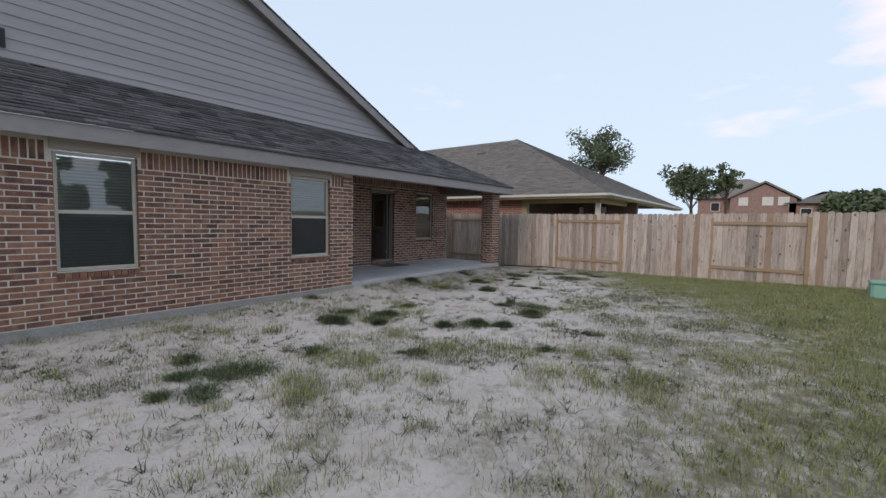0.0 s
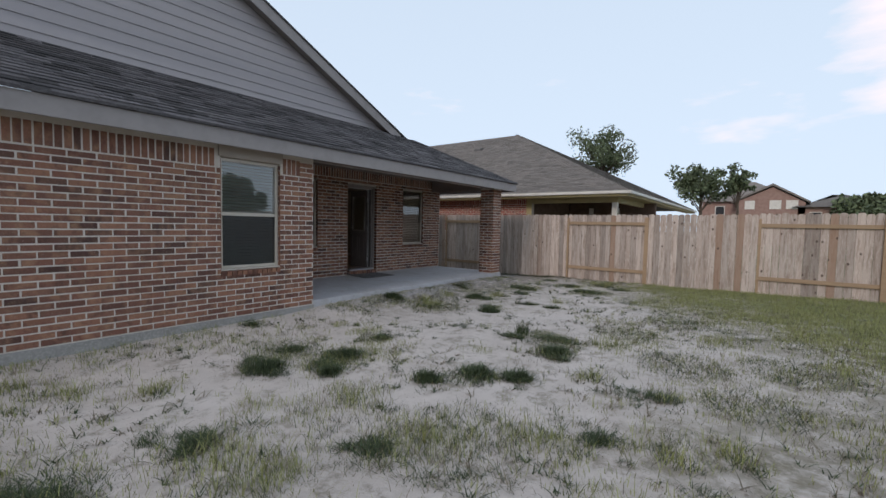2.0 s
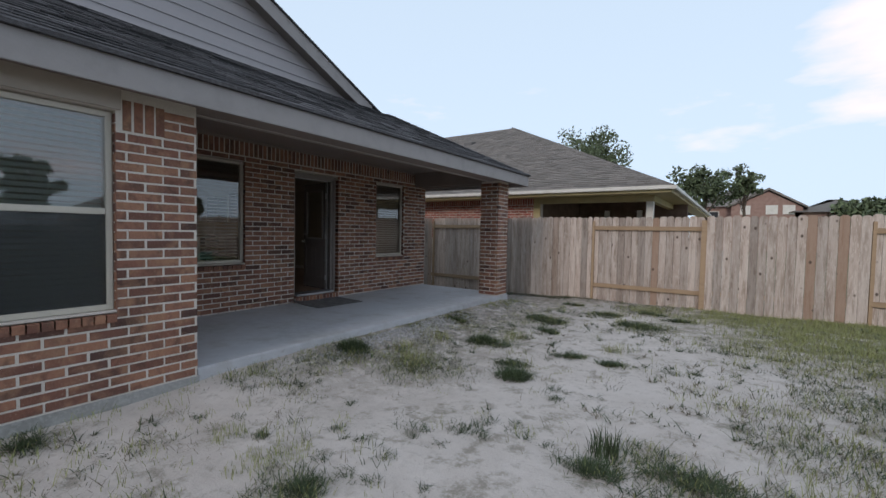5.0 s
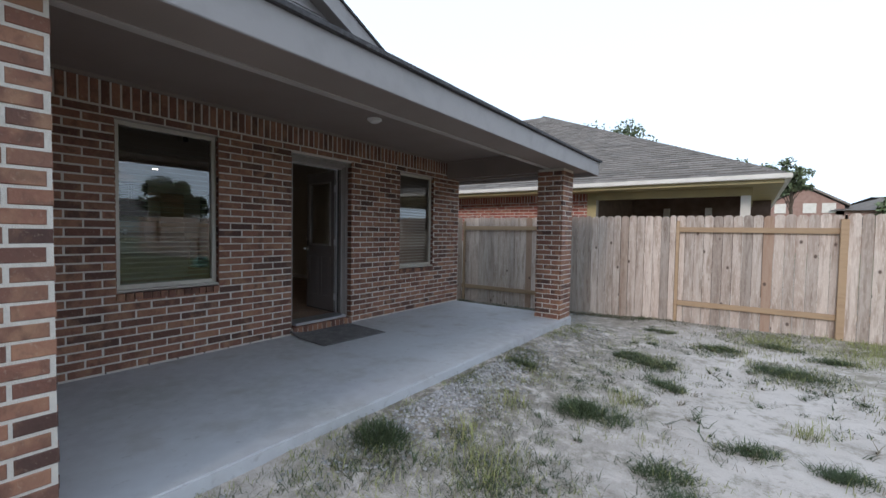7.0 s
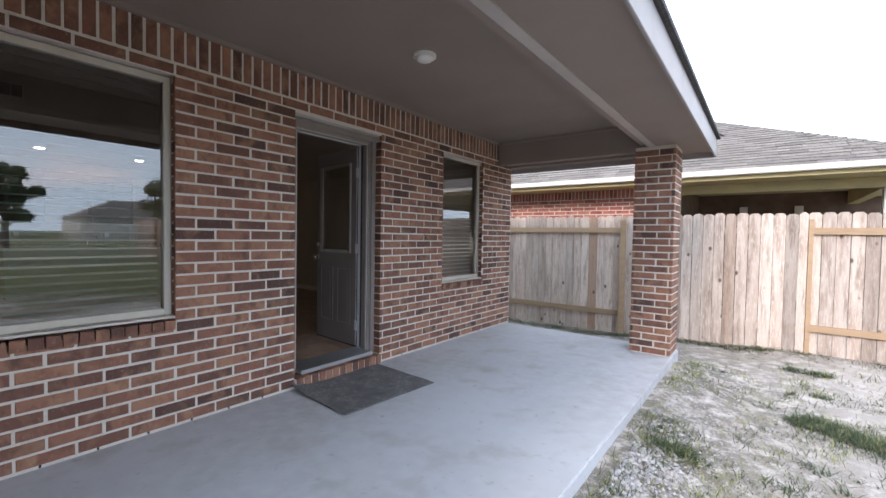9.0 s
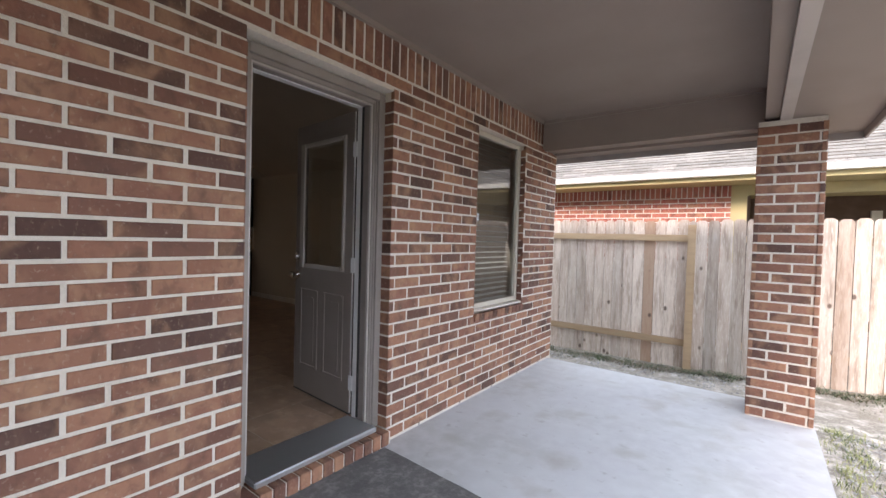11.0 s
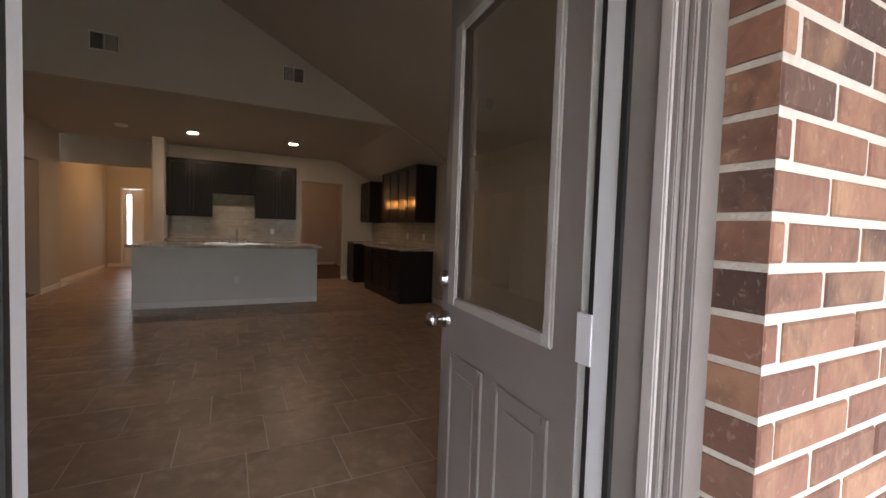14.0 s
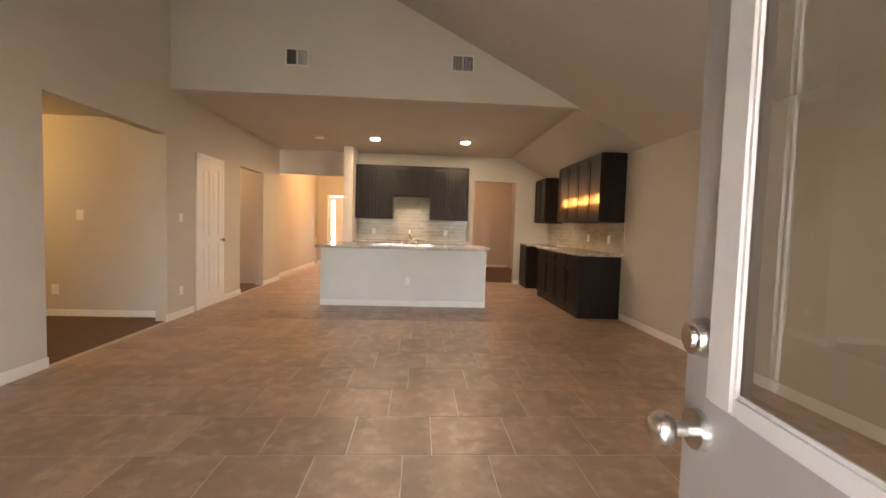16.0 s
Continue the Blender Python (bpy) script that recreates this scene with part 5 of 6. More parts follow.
sold_n = [(-6.0 + i * COURSE, -6.0 + (i + 1) * COURSE, 1.10 + 13 * COURSE, 1.10 + 13 * COURSE + 0.2) for i in range(101)]
HOLD_N = (lay_n + sold_n)
boxes("wall", [(-22, 5.0, 21.0, 21.2, -0.5, 2.5), (1.55, 1.75, 17.6, 21.0, -0.5, 2.5)], "patio", nh, "brown patio walls")
boxes("corner_board", [(1.56, 1.76, 17.385, 17.4, 1.1, 2.27)], "yellow", nh, "tan corner board")
boxes("patio_beam", [(1.75, 4.62, 17.42, 17.58, 2.12, 2.40), (4.46, 4.62, 17.58, 21.0, 2.12, 2.40)], "yellow", nh, "tan patio beam")
boxes("patio_post", [(4.44, 4.60, 17.42, 17.58, -0.4, 2.12)], "gutter", nh, "cream patio post", bevel=0.01)
boxes("patio_ceiling", [(1.75, 4.62, 17.42, 21.0, 2.40, 2.44)], "yellow", nh, "tan patio ceiling")
boxes("eave_soffit", [(-22, NX - 0.02, NY + 0.02, 17.42, 2.27, 2.285), (4.62, NX - 0.02, 17.42, 31.8, 2.27, 2.285)], "yellow", nh, "tan soffit")
boxes("gutter", [(-22, NX + 0.1, NY - 0.10, NY, 2.335, 2.42), (NX, NX + 0.1, NY, 31.8, 2.335, 2.42)], "gutter", nh, "cream gutter", bevel=0.01)
boxes("eave_fascia", [(-22, NX, NY, NY + 0.02, 2.27, 2.42), (NX - 0.02, NX, NY + 0.02, 31.8, 2.27, 2.42)], "yellow", nh, "tan fascia")
boxes("patio_door", [(2.6, 2.75, 20.9, 21.0, 0.0, 2.1), (3.6, 3.75, 20.9, 21.0, 0.0, 2.1)], "gutter", nh)
H = 7.6
nroof = part("roof", (lambda b: (prism(b, [(-22, NY), (NX, NY), (NX, NY + 0.01), (-22, NY + 0.01)], "z", 2.40, 2.41), b)[1])(bmesh.new()), "shingle_far", nh, "brown shingle roof")
quads("roof_deck", [(-22, NY - 0.03, 2.415), (NX + 0.03, NY - 0.03, 2.415), (NX - H, NY + H, 2.415 + P * H), (-22, NY + H, 2.415 + P * H), (NX + 0.03, NY + 2 * H, 2.415), (-22, NY + 2 * H, 2.415)],
      [(0, 1, 2, 3), (1, 4, 2), (3, 2, 4, 5)], "shingle_far", nroof)
UPY = Vector((0, 1, P)).normalized()
shingle_plane("shingle", nroof, (-16, NY - 0.04, 2.42), (1, 0, 0), UPY, 58, "shingle_far", NX + 16, lambda v: (0, NX + 16 - v * 0.891), wide=0.33)
UPX = Vector((-1, 0, P)).normalized()
shingle_plane("shingle", nroof, (NX + 0.04, NY, 2.42), (0, 1, 0), UPX, 58, "shingle_far", 2 * H, lambda v: (v * 0.891, 2 * H - v * 0.891), wide=0.33)
hip_caps(nroof, (NX, NY, 2.43), (NX - H, NY + H, 2.43 + P * H), "shingle_far")
hip_caps(nroof, (NX, NY + 2 * H, 2.43), (NX - H, NY + H, 2.43 + P * H), "shingle_far")
for x, d in ((-3.6, 5.5), (-6.0, 5.0)):
    bm = bmesh.new()
    z = 2.42 + P * d
    prism(bm, [(NY + d - 0.2, z - 0.08), (NY + d - 0.2, z + 0.06), (NY + d + 0.25, z + 0.16)], "x", x - 0.2, x + 0.2)
    part("roof_vent", bm, "roof_vent", nroof, "small brown roof vent", bevel=0.01)


# ---- distance ----
def far_house(name, x, y, w, d, h, roof_h, label, wall="brick_red", turn=0):
    ob = thing(name, (x, y, -0.4), label, "house", "houses beyond the fence", turn)
    boxes("wall", [(-w / 2, w / 2, -d / 2, d / 2, 0, h)], wall, ob, "brick wall")
    o = 0.5
    vs = [(-w / 2 - o, -d / 2 - o, h), (w / 2 + o, -d / 2 - o, h), (w / 2 + o, d / 2 + o, h), (-w / 2 - o, d / 2 + o, h), (-w / 2 + d / 2, 0, h + roof_h), (w / 2 - d / 2, 0, h + roof_h)]
    quads("roof", vs, [(0, 1, 5, 4), (1, 2, 5), (2, 3, 4, 5), (3, 0, 4), (3, 2, 1, 0)], "shingle_far", ob, "brown hip roof")
    for i in range(-1, 2):
        boxes("window", [(i * w / 3.4 - 0.5, i * w / 3.4 + 0.5, -d / 2 - 0.05, -d / 2, h - 1.6, h - 0.5)], "gutter", ob, "pale framed window")
        boxes("pane", [(i * w / 3.4 - 0.42, i * w / 3.4 + 0.42, -d / 2 - 0.07, -d / 2 - 0.05, h - 1.52, h - 0.58)], "screen", ob)
    return ob


def tree(name, x, y, h, spread, trunk, seed, n, label, leaf_size=0.28, low=0.35):
    rng = random.Random(seed)
    ob = thing(name, (x, y, -0.4), label, "tree")
    bm = bmesh.new()
    cyl(bm, (0, 0, 0), (0.1, 0, h * low), trunk, trunk * 0.75, 10)
    cyl(bm, (0.1, 0, h * low), (0, 0.1, h * 0.8), trunk * 0.75, trunk * 0.25, 8)
    heads = []
    for i in range(13):
        a = 6.283 * i / 13 + rng.uniform(-0.3, 0.3)
        z0 = h * rng.uniform(low, 0.62)
        r = spread * rng.uniform(0.45, 0.9)
        tip = Vector((r * math.cos(a), r * math.sin(a), z0 + h * rng.uniform(0.10, 0.32)))
        mid = Vector((tip.x * 0.5, tip.y * 0.5, (z0 + tip.z) / 2 + 0.02 * h))
        cyl(bm, (0.08, 0, z0), mid, trunk * 0.3, trunk * 0.18, 6, False)
        cyl(bm, mid, tip, trunk * 0.18, trunk * 0.05, 5, False)
        heads += [(tip, spread * rng.uniform(0.22, 0.36)), (mid + Vector((0, 0, 0.05 * h)), spread * rng.uniform(0.18, 0.3))]
    for i in range(6):
        heads.append((Vector((rng.uniform(-0.35, 0.35) * spread, rng.uniform(-0.35, 0.35) * spread, h * rng.uniform(0.78, 0.95))), spread * rng.uniform(0.2, 0.32)))
    part("trunk", bm, "bark", ob, "brown trunk and limbs")
    vs, fs = [], []
    for k in range(n):
        c, r = heads[rng.randrange(len(heads))]
        d = Vector((rng.gauss(0, 1), rng.gauss(0, 1), rng.gauss(0, 0.7)))
        d = d.normalized() * r * rng.random() ** 0.4
        p = c + d
        u = Vector((rng.gauss(0, 1), rng.gauss(0, 1), rng.gauss(0, 1))).normalized()
        v = u.cross(Vector((rng.gauss(0, 1), rng.gauss(0, 1), rng.gauss(0, 1)))).normalized()
        s = leaf_size * rng.uniform(0.6, 1.3)
        m = len(vs)
        vs += [tuple(p - u * s), tuple(p + v * s * 0.5), tuple(p + u * s), tuple(p - v * s * 0.5)]
        fs.append((m, m + 1, m + 2, m + 3))
    quads("crown", vs, fs, "leaf", ob, "dark green leaves")
    return ob


# ---- ground ----
def ground_mesh():
    xs = [-60, -30, -14, -6, -3] + [i * 0.3 for i in range(-6, 60)] + [19, 22, 27, 34, 45, 60, 90, 150, 300, 600]
    ys = [-600, -300, -100, -50, -25, -12, -6] + [i * 0.3 for i in range(-12, 62)] + [19.5, 21, 24, 30, 45, 70, 120, 300, 600]
    xs = sorted(set([-600.0, -200.0] + [float(x) for x in xs]))
    vs = []
    for x in xs:
        for y in ys:
            z = ground_z(x, y)
            if x < 2.0 and -3.2 < y < 14.3:
                z = -0.35
            if x < -0.5 and -6 < y < 14.6:
                z = -0.5
            vs.append((x, y, z))
    ny = len(ys)
    fs = [(i * ny + j, (i + 1) * ny + j, (i + 1) * ny + j + 1, i * ny + j + 1) for i in range(len(xs) - 1) for j in range(ny - 1)]
    return vs, fs


def green_at(x, y):
    """How grassy the yard is: bare sand by the house, lawn further out."""
    g = (x - 5.2) / 4.0 + 0.25 * noise.noise((x * 0.5, y * 0.5, 9)) + 0.12 * max(0, (y - 12.5) / 3.0) * (1 if x > 4.5 else 0)
    return max(0.0, min(1.0, g))


sand = bpy.data.materials.new("sandy_soil")
sand.use_nodes = True
n, l = sand.node_tree.nodes, sand.node_tree.links
b = n["Principled BSDF"]
b.inputs["Roughness"].default_value = 0.95
co = n.new("ShaderNodeNewGeometry")
sep = n.new("ShaderNodeSeparateXYZ")
l.new(co.outputs["Position"], sep.inputs[0])


def nz(scale, detail=6, rough=0.6):
    t = n.new("ShaderNodeTexNoise")
    t.inputs["Scale"].default_value, t.inputs["Detail"].default_value, t.inputs["Roughness"].default_value = scale, detail, rough
    l.new(co.outputs["Position"], t.inputs["Vector"])
    return t.outputs["Fac"]


def rmp(src, lo, hi, to0=0.0, to1=1.0):
    r = n.new("ShaderNodeMapRange")
    for k, v in (("From Min", lo), ("From Max", hi), ("To Min", to0), ("To Max", to1)):
        r.inputs[k].default_value = v
    l.new(src, r.inputs["Value"])
    return r.outputs["Result"]


def mx(f, a, c):
    x = n.new("ShaderNodeMix")
    x.data_type = "RGBA"
    l.new(f, x.inputs["Factor"])
    if isinstance(a, tuple):
        x.inputs["A"].default_value = (*a, 1)
    else:
        l.new(a, x.inputs["A"])
    x.inputs["B"].default_value = (*c, 1)
    return x.outputs["Result"]


def mth(op, a, c):
    q = n.new("ShaderNodeMath")
    q.operation = op
    for i, v in enumerate((a, c)):
        if isinstance(v, float):
            q.inputs[i].default_value = v
        else:
            l.new(v, q.inputs[i])
    return q.outputs[0]


col = mx(rmp(nz(1.6), 0.38, 0.72), (0.53, 0.475, 0.44), (0.43, 0.38, 0.345))
col = mx(rmp(nz(11), 0.52, 0.78, 0.0, 0.75), col, (0.36, 0.32, 0.285))
col = mx(rmp(nz(4.2, 8, 0.75), 0.53, 0.64, 0.0, 0.75), col, (0.20, 0.175, 0.135))
col = mx(rmp(nz(2.6, 9, 0.8), 0.56, 0.64, 0.0, 0.6), col, (0.13, 0.125, 0.075))
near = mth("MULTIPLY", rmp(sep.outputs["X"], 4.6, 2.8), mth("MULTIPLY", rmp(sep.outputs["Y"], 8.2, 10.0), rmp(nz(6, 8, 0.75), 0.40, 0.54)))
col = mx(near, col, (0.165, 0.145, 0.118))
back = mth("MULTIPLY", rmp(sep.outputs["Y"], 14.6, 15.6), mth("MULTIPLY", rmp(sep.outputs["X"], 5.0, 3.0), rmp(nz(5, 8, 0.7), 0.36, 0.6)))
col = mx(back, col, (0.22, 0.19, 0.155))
col = mx(rmp(nz(90, 3), 0.5, 0.8, 0.0, 0.5), col, (0.60, 0.55, 0.515))
far_y = mth("MULTIPLY", rmp(sep.outputs["Y"], 10.0, 15.0), 3.4)
yard = mth("ADD", mth("MULTIPLY", mth("SUBTRACT", mth("ADD", sep.outputs["X"], far_y), 7.6), 0.17), mth("MULTIPLY", nz(0.9), 0.9))
patchy = mth("MULTIPLY", rmp(yard, 0.42, 0.85), rmp(nz(5.5, 8, 0.7), 0.38, 0.56))
col = mx(patchy, col, (0.14, 0.125, 0.075))
lawn = mth("MULTIPLY", rmp(yard, 0.75, 1.15), rmp(nz(3.0), 0.30, 0.52))
col = mx(lawn, col, (0.125, 0.145, 0.055))
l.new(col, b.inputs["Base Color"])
bp = n.new("ShaderNodeBump")
bp.inputs["Strength"].default_value, bp.inputs["Distance"].default_value = 0.9, 0.02
l.new(mth("ADD", nz(9, 8, 0.7), mth("MULTIPLY", nz(60), 0.45)), bp.inputs["Height"])
l.new(bp.outputs["Normal"], b.inputs["Normal"])
M["sand"] = sand
vs, fs = ground_mesh()
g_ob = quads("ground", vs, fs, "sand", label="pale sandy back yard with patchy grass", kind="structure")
g_ob.data.shade_smooth()

far_house("brick_house", 6.6, 68, 9, 8, 5.2, 2.6, "brick two-storey house beyond the fence, far away", "brick_far")
gh = thing("gabled_brick_house", (8.6, 62, -0.4), "two-storey brick house with a front gable, far away", "house", "houses beyond the fence")
bm = bmesh.new()
prism(bm, [(-3.0, 0), (3.0, 0), (3.0, 4.9), (0.2, 6.6), (-3.0, 5.1)], "y", 0, 8)
part("wall", bm, "brick_far", gh, "brick gable front")
bm = bmesh.new()
prism(bm, [(-3.4, 4.95), (0.2, 6.75), (3.4, 4.8), (3.4, 5.0), (0.2, 6.98), (-3.4, 5.15)], "y", -0.3, 8.2)
part("roof", bm, "shingle_far", gh, "brown gable roof")
for a, b in ((-2.2, -1.3), (0.0, 1.0), (1.4, 2.4)):
    boxes("window", [(a, b, -0.06, 0, 4.2, 5.15)], "gutter", gh, "pale arched window")
far_house("brick_house", 14.5, 66, 7, 8, 4.4, 1.5, "grey-roofed house beside the gabled one, far away", "brick_far")
far_house("brick_house", 24, 64, 13, 10, 3.2, 2.6, "grey-roofed house beyond the fence, far away", "gutter")
tree("tall_tree", -5.7, 49.8, 12.3, 3.8, 0.26, 3, 6200, "tall airy tree with a rounded crown behind the neighbour's house", 0.15, 0.5)
tree("bushy_tree", 4.2, 41.6, 7.0, 2.3, 0.16, 8, 3900, "bushy tree beyond the neighbour's roof", 0.14, 0.4)
tree("bushy_tree", 6.5, 42.2, 7.1, 1.2, 0.12, 12, 1500, "thin airy tree beyond the fence", 0.14, 0.45)
tree("round_tree", 16.6, 61.8, 5.4, 3.2, 0.3, 21, 7000, "low round dark tree in the distance", 0.26, 0.3)
for i, (x, y, h, sp) in enumerate(((32, 21.8, 5.5, 2.3), (35, 13.0, 5.9, 1.7), (33, 8.6, 6.1, 1.7), (38, 1, 5.5, 2.6), (38, -9, 9, 5), (40, -24, 9, 5))):
    tree("yard_tree", x, y, h, sp, 0.22, 31 + i, 7000, "spreading green tree across the lawn", 0.17, 0.12 if i == 2 else 0.3)
for i, (x, y) in enumerate(((70, 30), (74, 8), (72, -14), (70, -40))):
    far_house("lakeside_house", x, y, 14, 9, 3.2, 2.8, "pale low house far across the lawn", "gutter", 90)
# black iron fence across the lawn
iron = thing("iron_fence", (15.5, 0, 0), "black iron picket fence along the lawn", "fence")
boxes("rail", [(-0.02, 0.02, -20, 15.9, z, z + 0.03) for z in (0.2, 1.05)], "iron", iron)
vs, fs = [], []
bm = bmesh.new()
for i in range(300):
    y = -20 + i * 0.12
    box(bm, -0.008, 0.008, y, y + 0.016, 0.0, 1.18)
part("picket", bm, "iron", iron, kind="stuff")

# green utility box by the fence
ub = thing("utility_box", (11.35, 14.7, ground_z(11.35, 14.7) - 0.02), "small green plastic utility pedestal on the grass", "utility box")
bm = bmesh.new()
box(bm, -0.17, 0.17, -0.2, 0.2, 0.0, 0.32)
part("body", bm, "green", ub, bevel=0.03)
bm = bmesh.new()
box(bm, -0.19, 0.19, -0.22, 0.22, 0.32, 0.38)
part("lid", bm, "green", ub, bevel=0.02)


# ---- grass and gravel ----
def blades(name, spots, material, label, seed):
    rng = random.Random(seed)
    vs, fs = [], []
    for x, y, r, n, h, w, lean in spots:
        for i in range(n):
            a, d = rng.uniform(0, 6.283), r * rng.random() ** 0.6
            px, py = x + d * math.cos(a), y + d * math.sin(a)
            if (px < SLAB_X + 0.02 and py < 14.38) or py > FY - 0.03 and py < FY + 0.1:
                continue
            pz = ground_z(px, py) - 0.005
            hh = h * rng.uniform(0.45, 1.15)
            t = rng.uniform(0, 6.283)
            k = rng.uniform(0.3, 1.0) * lean * hh
            dx, dy = k * math.cos(t), k * math.sin(t)
            sx, sy = -math.sin(t) * w, math.cos(t) * w
            m = len(vs)
            vs += [(px - sx, py - sy, pz), (px + sx, py + sy, pz), (px + dx * 0.45 - sx * 0.7, py + dy * 0.45 - sy * 0.7, pz + hh * 0.62), (px + dx * 0.45 + sx * 0.7, py + dy * 0.45 + sy * 0.7, pz + hh * 0.62), (px + dx, py + dy, pz + hh * 0.93)]
            fs += [(m, m + 1, m + 3, m + 2), (m + 2, m + 3, m + 4)]
    return quads(name, vs, fs, material, label=label, kind="stuff")


rng = random.Random(77)
light, dark, dry = [], [], []


def lawn_edge(y):
    return 9.3 - 0.74 * max(0.0, min(5.0, y - 10.0))


for i in range(88000):
    x, y = rng.uniform(2.4, 15.5), rng.uniform(-1.0, 16.0)
    if x > 11 and rng.random() < 0.5:
        continue
    g = max(0.0, min(1.0, (x - lawn_edge(y)) / 1.6 + 0.5 + 0.8 * noise.noise((x * 0.7, y * 0.7, 9))))
    mid = max(0.0, min(1.0, (x - lawn_edge(y) + 3.2) / 2.5))
    sandy = noise.noise((x * 0.8, y * 0.8, 2)) + 0.6 * noise.noise((x * 2.4, y * 2.4, 5))
    p = 0.05 + 0.75 * g + 0.42 * mid * (0.55 + sandy) + 0.5 * max(0, sandy - 0.1) + (0.36 * max(0, sandy + 0.25) if y < 6.5 else 0)
    if y > 7.5 and x < 5.5:
        p *= 0.4
    if rng.random() > p:
        continue
    if rng.random() < 0.38 + 0.45 * g:
        light.append((x, y, 0.09, rng.randint(3, 10), rng.uniform(0.04, 0.11), 0.0024, 0.8))
    elif rng.random() < 0.55:
        dry.append((x, y, 0.12, rng.randint(3, 9), rng.uniform(0.03, 0.075), 0.0022, 1.9))
    elif rng.random() < (0.6 if y < 6.5 else 0.42):
        dark.append((x, y, 0.10, rng.randint(5, 16), rng.uniform(0.03, 0.08), 0.0026, 1.6))
for i in range(230):
    x, y = rng.uniform(2.5, 9.0), rng.uniform(1.0, 15.8)
    k = noise.noise((x * 0.6, y * 0.6, 12))
    if k < -0.1:
        continue
    for q in range(rng.randint(2, 5)):
        dark.append((x + rng.gauss(0, 0.2), y + rng.gauss(0, 0.08), rng.uniform(0.03, 0.10), rng.randint(12, 50), rng.uniform(0.025, 0.05), 0.0024, 2.4))
for i in range(110):
    x, y = rng.uniform(3.0, 9.5), rng.uniform(1.0, 8.5)
    if noise.noise((x * 0.5, y * 0.5, 22)) < 0.0:
        continue
    light.append((x, y, rng.uniform(0.12, 0.3), rng.randint(60, 160), rng.uniform(0.05, 0.09), 0.0023, 0.8))
# matted dark clumps of low grass: place and size
for x, y, r in ((4.38, 3.98, 0.16), (5.1, 4.13, 0.2), (5.2, 4.3, 0.16), (5.02, 3.97, 0.16), (4.9, 3.72, 0.13), (5.44, 3.72, 0.15), (5.29, 3.42, 0.1), (5.25, 5.04, 0.16), (4.15, 6.11, 0.2), (3.86, 6.65, 0.16), (4.57, 6.62, 0.12), (6.24, 5.73, 0.14), (4.44, 6.9, 0.14), (4.3, 7.71, 0.1), (2.55, 6.91, 0.1), (6.04, 7.39, 0.14), (6.41, 7.51, 0.12), (6.12, 9.09, 0.14), (6.35, 8.4, 0.12), (5.03, 13.6, 0.22), (5.8, 6.95, 0.09), (4.36, 10.3, 0.14), (7.4, 6.76, 0.1), (7.54, 7.8, 0.1), (5.55, 8.9, 0.12), (3.65, 13.1, 0.15),
                (3.44, 13.26, 0.14), (3.83, 13.03, 0.17), (3.55, 11.23, 0.2), (3.98, 12.29, 0.12), (4.36, 14.4, 0.16), (5.09, 13.67, 0.2), (5.51, 14.51, 0.16), (4.94, 15.03, 0.16), (4.21, 10.59, 0.14), (2.62, 11.88, 0.12), (3.52, 14.98, 0.12), (4.67, 11.25, 0.1), (5.18, 11.23, 0.1)):
    way = rng.uniform(-0.5, 0.5)
    for q in range(5):
        along, off = rng.gauss(0, 0.7) * r, rng.gauss(0, 0.3) * r
        px, py = x + along * math.cos(way) - off * math.sin(way), y + along * math.sin(way) + off * math.cos(way)
        dark.append((px, py, r * rng.uniform(0.5, 1.1), int(800 * r), 0.045, 0.0030, 3.0))
    dark.append((x, y, r * 2.0, int(700 * r), 0.04, 0.0026, 3.6))
    dark.append((x, y, r * 0.7, int(500 * r), 0.085, 0.0026, 1.6))
    light.append((x + 0.1, y, r * 1.3, int(300 * r), 0.07, 0.0024, 1.0))
    dry.append((x, y, r * 2.2, int(200 * r), 0.05, 0.0022, 2.4))
# yellow-green tufts: place and size
for x, y, r in ((5.93, 4.34, 0.2), (5.59, 5.04, 0.24), (5.96, 5.06, 0.2), (4.0, 5.21, 0.14), (5.5, 6.21, 0.2), (6.37, 5.97, 0.2), (3.49, 4.75, 0.16), (6.93, 5.17, 0.18), (6.5, 4.94, 0.2), (6.31, 4.11, 0.16), (3.04, 4.43, 0.14), (6.2, 4.28, 0.2), (6.59, 6.16, 0.3), (6.98, 6.5, 0.22), (6.95, 7.9, 0.12), (6.79, 9.23, 0.24),
                (7.83, 6.8, 0.16), (8.15, 7.08, 0.12), (8.58, 6.42, 0.2), (9.23, 7.46, 0.26), (7.78, 6.01, 0.16), (8.04, 6.24, 0.14), (8.22, 6.02, 0.12), (8.58, 5.99, 0.2), (8.84, 11.66, 0.3), (7.89, 10.27, 0.3), (9.67, 10.18, 0.3), (3.32, 9.96, 0.2), (2.98, 10.2, 0.16), (2.99, 10.9, 0.14), (3.79, 11.66, 0.14), (5.04, 11.83, 0.1), (4.85, 15.25, 0.3)):
    light.append((x, y, r * 1.0, int(420 * r), 0.14, 0.0026, 0.9))
    light.append((x, y, r * 1.9, int(480 * r), 0.10, 0.0024, 1.1))
    dry.append((x, y, r * 1.8, int(260 * r), 0.07, 0.0022, 1.8))
    dark.append((x, y, r * 0.8, int(300 * r), 0.06, 0.0024, 1.2))
